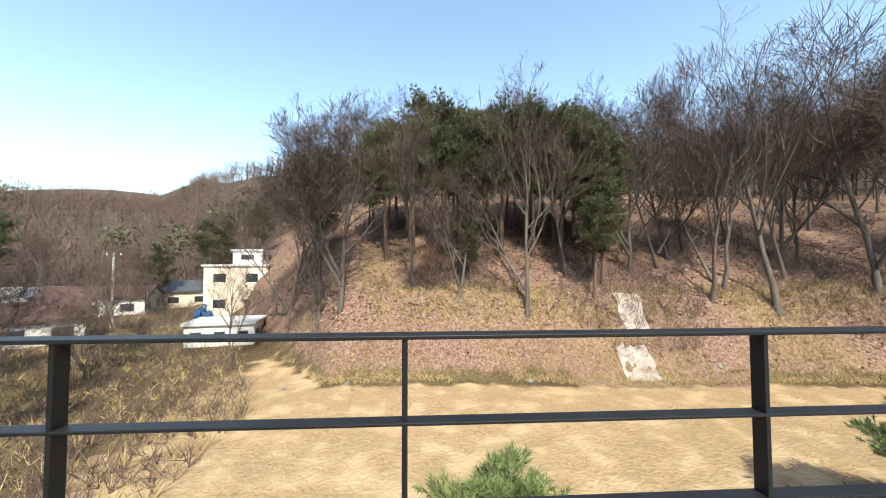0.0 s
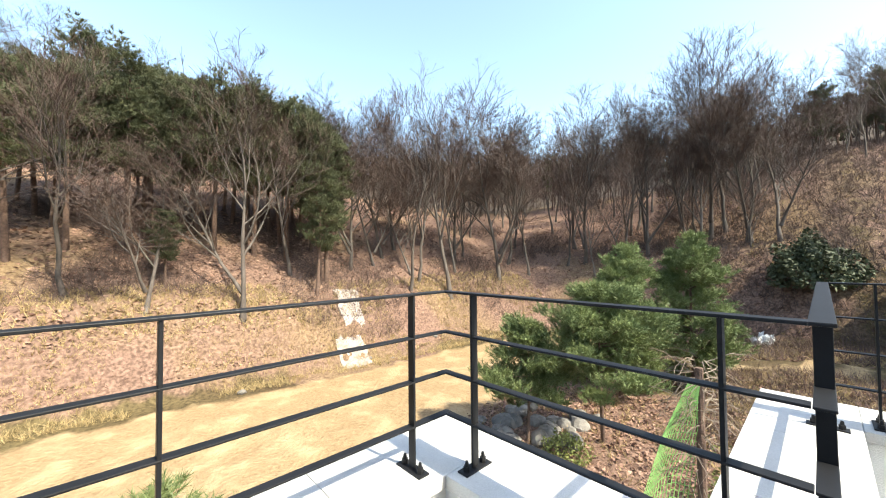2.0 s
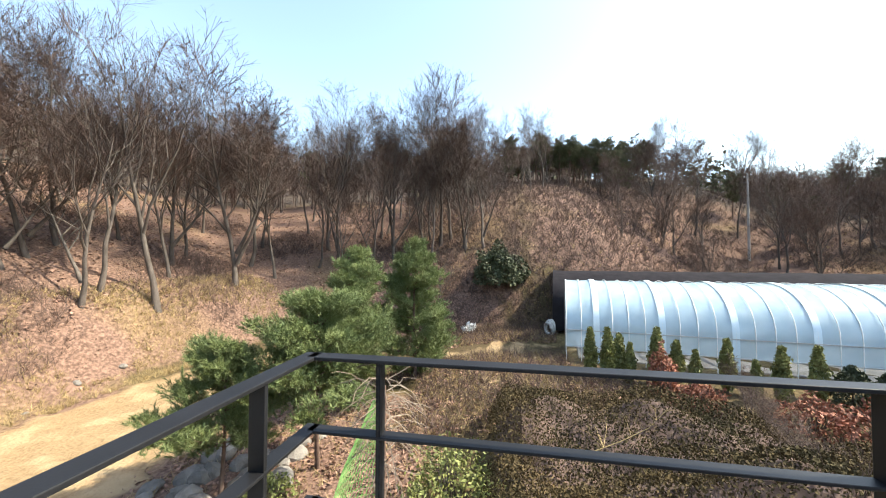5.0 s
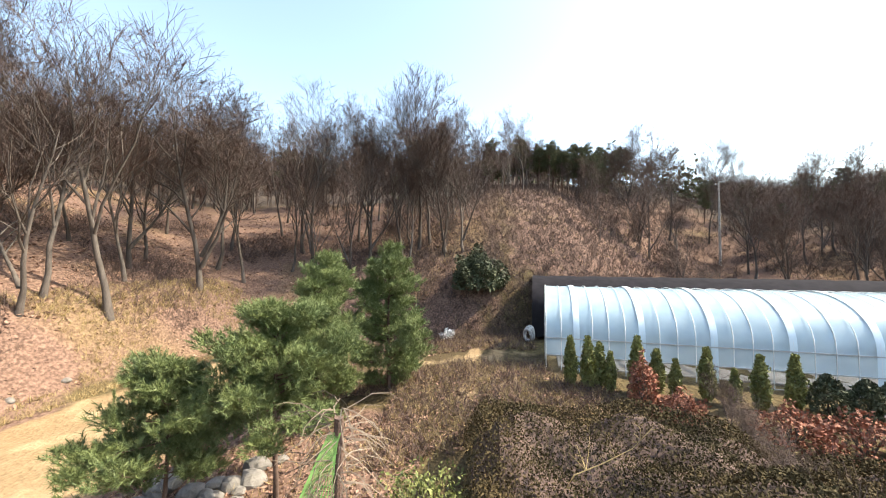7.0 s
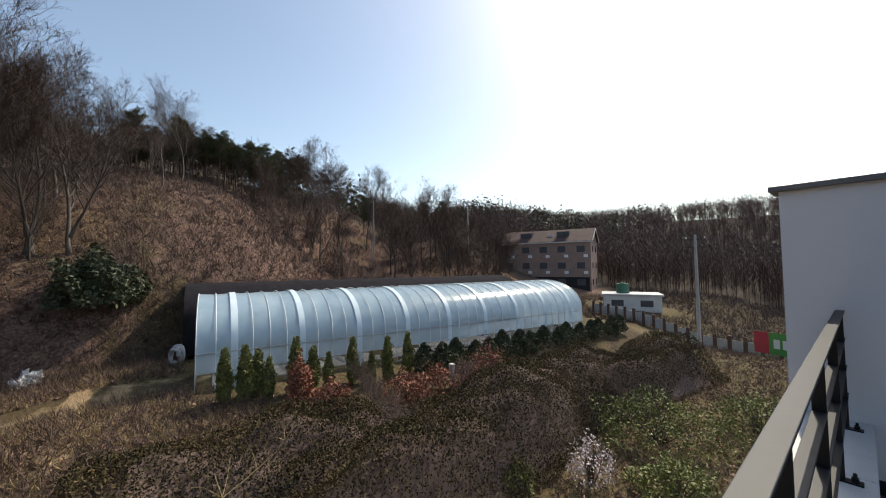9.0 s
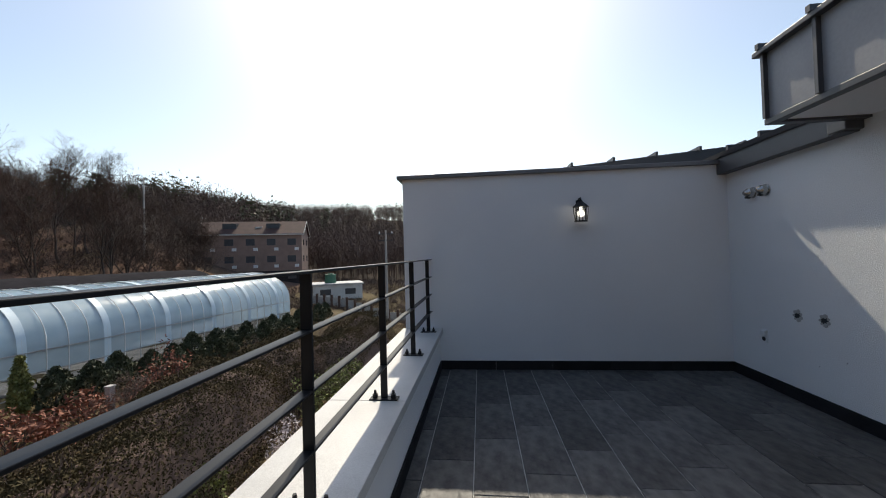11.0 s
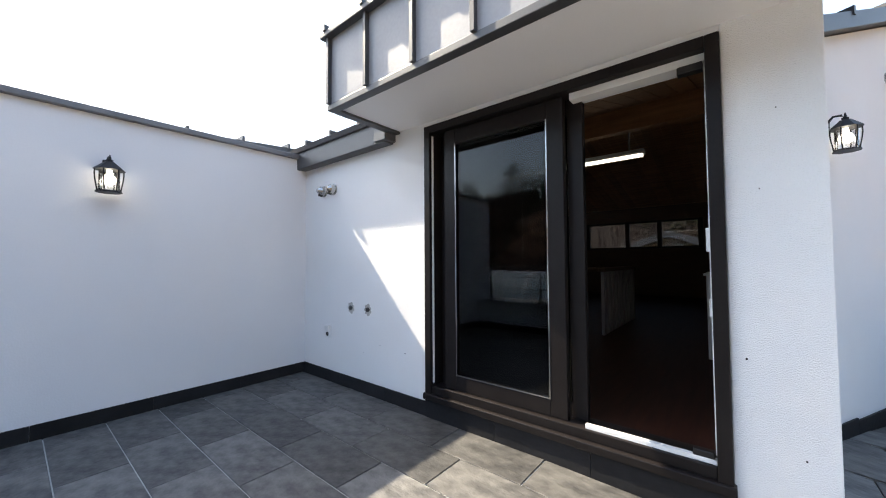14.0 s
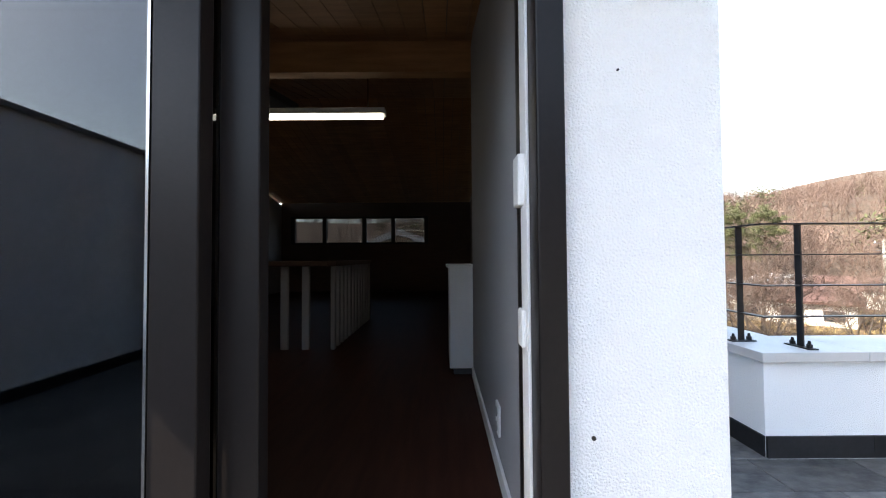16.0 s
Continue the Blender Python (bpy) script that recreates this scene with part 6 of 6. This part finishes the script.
part("socket_face", cyl((-0.014, 0, -0.028), (-0.018, 0, -0.028), 0.02, 0.02, 16), BLACK, out)
drain = thing("floor_drain", "square dark metal drain plate set in the tiles", "drain", at=(1.25, -4.62, FZ - 0.165))
part("grate", box((-0.1, -0.1, -0.004), (0.1, 0.1, 0.006), 0.002), DARKMETAL, drain)
for k, (y, z) in enumerate(((-3.62, 1.42), (-3.73, 0.33), (-3.56, 0.7), (-3.68, 1.75), (-1.2, 0.42), (-1.5, 0.40), (-0.98, 0.33))):
    t = new("stain")
    t.location = (0, y, z)
    tagged(t, "small dark nail mark on the white stucco", "mark", "wall marks")
    part("spot", cyl((-0.003, 0, 0), (0.004, 0, 0), 0.0025 + 0.001 * (k % 3), None, 7), BLACK, t)

# ---- the room behind the sliding door ----
RX1, RY0, RY1, RZ0 = 8.6, -3.62, 0.9, 0.2
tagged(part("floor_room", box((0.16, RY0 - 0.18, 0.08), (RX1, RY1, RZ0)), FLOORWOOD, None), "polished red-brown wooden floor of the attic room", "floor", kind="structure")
wall("wall_pillar_side", box((0.282, -3.825, -0.3), (1.24, -3.802, 2.5)), "white stucco return of the wall beside the door")
wall("wall_room_side", box((0.29, -3.80, RZ0), (1.9, -3.49, 2.6)), "pale wallpapered side wall of the attic room", ROOMWALL)
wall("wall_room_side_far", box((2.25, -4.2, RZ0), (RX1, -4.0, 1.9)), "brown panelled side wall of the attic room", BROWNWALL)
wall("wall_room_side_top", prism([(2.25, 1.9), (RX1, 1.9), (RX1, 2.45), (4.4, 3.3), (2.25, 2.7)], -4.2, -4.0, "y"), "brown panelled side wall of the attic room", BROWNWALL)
wall("wall_room_nib", box((1.7, -3.97, RZ0), (2.25, -3.802, 2.55)), "pale nib wall of the attic room", ROOMWALL)
wall("wall_room_north", prism([(0.29, RZ0), (RX1, RZ0), (RX1, 2.45), (4.4, 3.3), (0.29, 2.12)], RY1, RY1 + 0.2, "y"), "pale wallpapered wall of the attic room", ROOMWALL)
WY = (-2.86, -2.0, -1.25, -0.22, 0.6)
wz0, wz1 = 1.42, 2.14
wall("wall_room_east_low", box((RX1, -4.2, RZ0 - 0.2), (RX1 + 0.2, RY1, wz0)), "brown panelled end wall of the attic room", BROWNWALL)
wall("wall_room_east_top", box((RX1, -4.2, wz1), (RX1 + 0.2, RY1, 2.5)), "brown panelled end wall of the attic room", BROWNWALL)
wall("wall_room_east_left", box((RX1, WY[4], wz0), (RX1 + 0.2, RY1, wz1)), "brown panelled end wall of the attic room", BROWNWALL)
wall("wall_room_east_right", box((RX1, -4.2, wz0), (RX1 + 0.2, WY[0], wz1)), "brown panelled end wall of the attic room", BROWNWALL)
ribbon = thing("window_ribbon", "dark-framed strip of four small windows", "window", kind="structure")
for y in WY:
    part("mullion", box((RX1 - 0.02, y - 0.05, wz0), (RX1 + 0.1, y + 0.05, wz1), 0.004), FRAME, ribbon)
for a, b in zip(WY, WY[1:]):
    for z0, z1 in ((wz0, wz0 + 0.05), (wz1 - 0.05, wz1)):
        part("window_frame", box((RX1 - 0.02, a + 0.05, z0), (RX1 + 0.1, b - 0.05, z1), 0.003), FRAME, ribbon)
    pn = part("pane", box((RX1 + 0.04, a + 0.05, wz0 + 0.05), (RX1 + 0.05, b - 0.05, wz1 - 0.05)), GLASS, ribbon)
    pn.visible_shadow = False
# sloping cedar ceiling: one mesh of boards
bm = bmesh.new()
nb = 36
for k in range(nb):
    y0, y1 = -4.0 + k * 5.0 / nb, -4.0 + (k + 1) * 5.0 / nb - 0.006
    for xa, za, xb, zb in ((0.16, 2.16, 4.4, 3.35), (4.4, 3.35, RX1, 2.5)):
        if y0 < -3.8 and xa < 1:
            xa, za = 1.9, 2.648
        v = [bm.verts.new(p) for p in ((xa, y0, za), (xb, y0, zb), (xb, y1, zb), (xa, y1, za), (xa, y0, za + 0.03), (xb, y0, zb + 0.03), (xb, y1, zb + 0.03), (xa, y1, za + 0.03))]
        for f in ((0, 1, 2, 3), (7, 6, 5, 4), (0, 4, 5, 1), (1, 5, 6, 2), (2, 6, 7, 3), (3, 7, 4, 0)):
            bm.faces.new([v[i] for i in f])
bmesh.ops.recalc_face_normals(bm, faces=bm.faces)
tagged(part("ceiling", bm, CEILWOOD, None), "knotty cedar board ceiling of the attic room", "ceiling", kind="structure")
for x0, z0, ya, yb in ((0.1, 2.24, -3.82, 1.2), (2.4, 2.871, -4.2, -3.824)):
    tagged(part("roof_room", prism([(x0, z0), (4.4, 3.42), (RX1 + 0.3, 2.55), (RX1 + 0.3, 2.65), (4.4, 3.52), (x0, z0 + 0.06)], ya, yb, "y"), DARKMETAL, None), "dark metal roof over the attic room", "roof", kind="structure")
beam = part("trim", box((1.9, -4.0, 2.42), (2.0, 0.9, 2.70), 0.005), CEILWOOD, None)
tagged(beam, "cedar beam across the attic room", "beam", kind="structure")
led = thing("ceiling_light", "long white LED strip light below the ceiling", "lamp", at=(2.3, -1.85, 2.24))
for dy in (-0.8, 0.6):
    part("hanger", cyl((0, dy, 0.06), (0, dy, 0.52), 0.006, None, 8), CHROME, led)
part("housing", box((-0.05, -0.95, 0.02), (0.05, 0.75, 0.07), 0.005), WHITEPLASTIC, led)
part("diffuser", box((-0.045, -0.93, 0.0), (0.045, 0.73, 0.02), 0.004), LED, led)
# white balustrade round the stair well
bal = thing("balustrade", "white stair balustrade, coloured grey for the dimness of the attic room", "railing")
part("handrail", box((2.65, -2.28, 0.98), (4.3, -2.20, 1.03), 0.01), BROWNWALL, bal)
part("handrail", box((2.65, -2.20, 0.98), (2.73, 0.4, 1.03), 0.01), BROWNWALL, bal)
# balusters take the grey wall colour: the room's dimness is put into it
for k in range(12):
    part("baluster", box((2.67 + k * 0.145, -2.26, RZ0), (2.73 + k * 0.145, -2.22, 0.98), 0.006), ROOMWALL, bal)
for k in range(11):
    part("baluster", box((2.67, -2.02 + k * 0.2, RZ0), (2.71, -1.95 + k * 0.2, 0.98), 0.006), ROOMWALL, bal)
cabinet = thing("low_cabinet", "low white cabinet against the wall of the room", "cabinet", at=(1.91, -3.52, RZ0))
part("carcass", box((0, 0, 0.05), (0.5, 0.20, 0.78), 0.004), WHITEPLASTIC, cabinet)
part("top", box((-0.02, 0, 0.78), (0.52, 0.22, 0.80), 0.004), WHITEPLASTIC, cabinet)
part("plinth", box((0.03, 0.0, 0), (0.47, 0.17, 0.05)), DARKMETAL, cabinet)
plug = thing("wall_socket", "white double wall socket near the door", "socket", at=(0.72, -3.49, 0.42))
part("plate", box((-0.035, 0, -0.06), (0.035, 0.01, 0.06), 0.003), WHITEPLASTIC, plug)
for s in (-0.028, 0.028):
    part("socket_face", cyl((0, 0.01, s), (0, 0.014, s), 0.018, None, 14), ROOMWALL, plug)
tagged(part("baseboard", box((0.3, -3.49, RZ0), (1.89, -3.478, RZ0 + 0.07), 0.002), WHITEPLASTIC, None), "white skirting board in the attic room", "skirting", kind="structure")
# next house seen through the strip windows
house("next_house", 16.5, -1.5, 0, 4.5, 9.0, 5.6, WHITEWASH, SEAM, "white neighbouring house with a grey seamed metal roof", 2, 2, 1.7, -5.3)

# ---- terrace tiles, laid last ----
tile_me = {}


def tile_mesh(w, l):
    key = (round(w, 3), round(l, 3))
    if key not in tile_me:
        bm = bmesh.new()
        b = 0.0025
        z0, z1 = -0.01, 0.0
        rings = [[(0, 0, z0), (w, 0, z0), (w, l, z0), (0, l, z0)], [(0, 0, z1 - b), (w, 0, z1 - b), (w, l, z1 - b), (0, l, z1 - b)], [(b, b, z1), (w - b, b, z1), (w - b, l - b, z1), (b, l - b, z1)]]
        vs = [[bm.verts.new(p) for p in r] for r in rings]
        for a, c in zip(vs, vs[1:]):
            for i in range(4):
                bm.faces.new((a[i], a[(i + 1) % 4], c[(i + 1) % 4], c[i]))
        bm.faces.new(vs[2])
        me = bpy.data.meshes.new("tile")
        bm.to_mesh(me)
        bm.free()
        me.materials.append(TILE)
        tile_me[key] = me
    return tile_me[key]


tiles = thing("tile_floor", "dark grey slate-look tiles in staggered strips", "floor", kind="structure")
TW, TL, J = 0.303, 0.61, 0.006
for c in range(-11, 16):
    x0 = -0.02 + c * TW
    y = 0.0 - (0, 0.33, 0.12, 0.45, 0.22)[c % 5]
    ys = [0.0, y] if y < -0.01 else [0.0]
    while ys[-1] > YA:
        ys.append(ys[-1] - TL)
    for a, b in zip(ys, ys[1:]):
        cx, cy = x0 + TW / 2, (a + b) / 2
        lo_x, hi_x = (XD + INN, 0.0) if b > WEND or (cx < 0 and cy > WEND) else ((XD + INN, 4.5) if cy > YC + INN or (a > YC + INN and not XB + INN < cx < XE - INN) else (XB + INN, XE - INN))
        gy = GA.y + (cx - GA.x) * (GB.y - GA.y) / (GB.x - GA.x)
        if cx > 0.0 and b > gy + 0.12:
            continue
        xa, xb = max(x0, lo_x), min(x0 + TW, hi_x)
        ya, yb = max(b, YC + INN if cx < XB + INN or cx > XE - INN else YA + INN), min(a, 0)
        if 0.0 < cx < 0.95:
            yb = min(yb, WEND + 0.02)
        if xb - xa < 0.03 or yb - ya < 0.03:
            continue
        ob = new("tile", tile_mesh(xb - xa - J, yb - ya - J))
        ob.parent = tiles
        ob.location = (xa + J / 2, ya + J / 2, floor_at(ya) + 0.0006 * ((c * 7 + round(a * 100)) % 3))
        ob.rotation_euler = (math.atan2(floor_at(yb) - floor_at(ya), yb - ya), 0, 0)
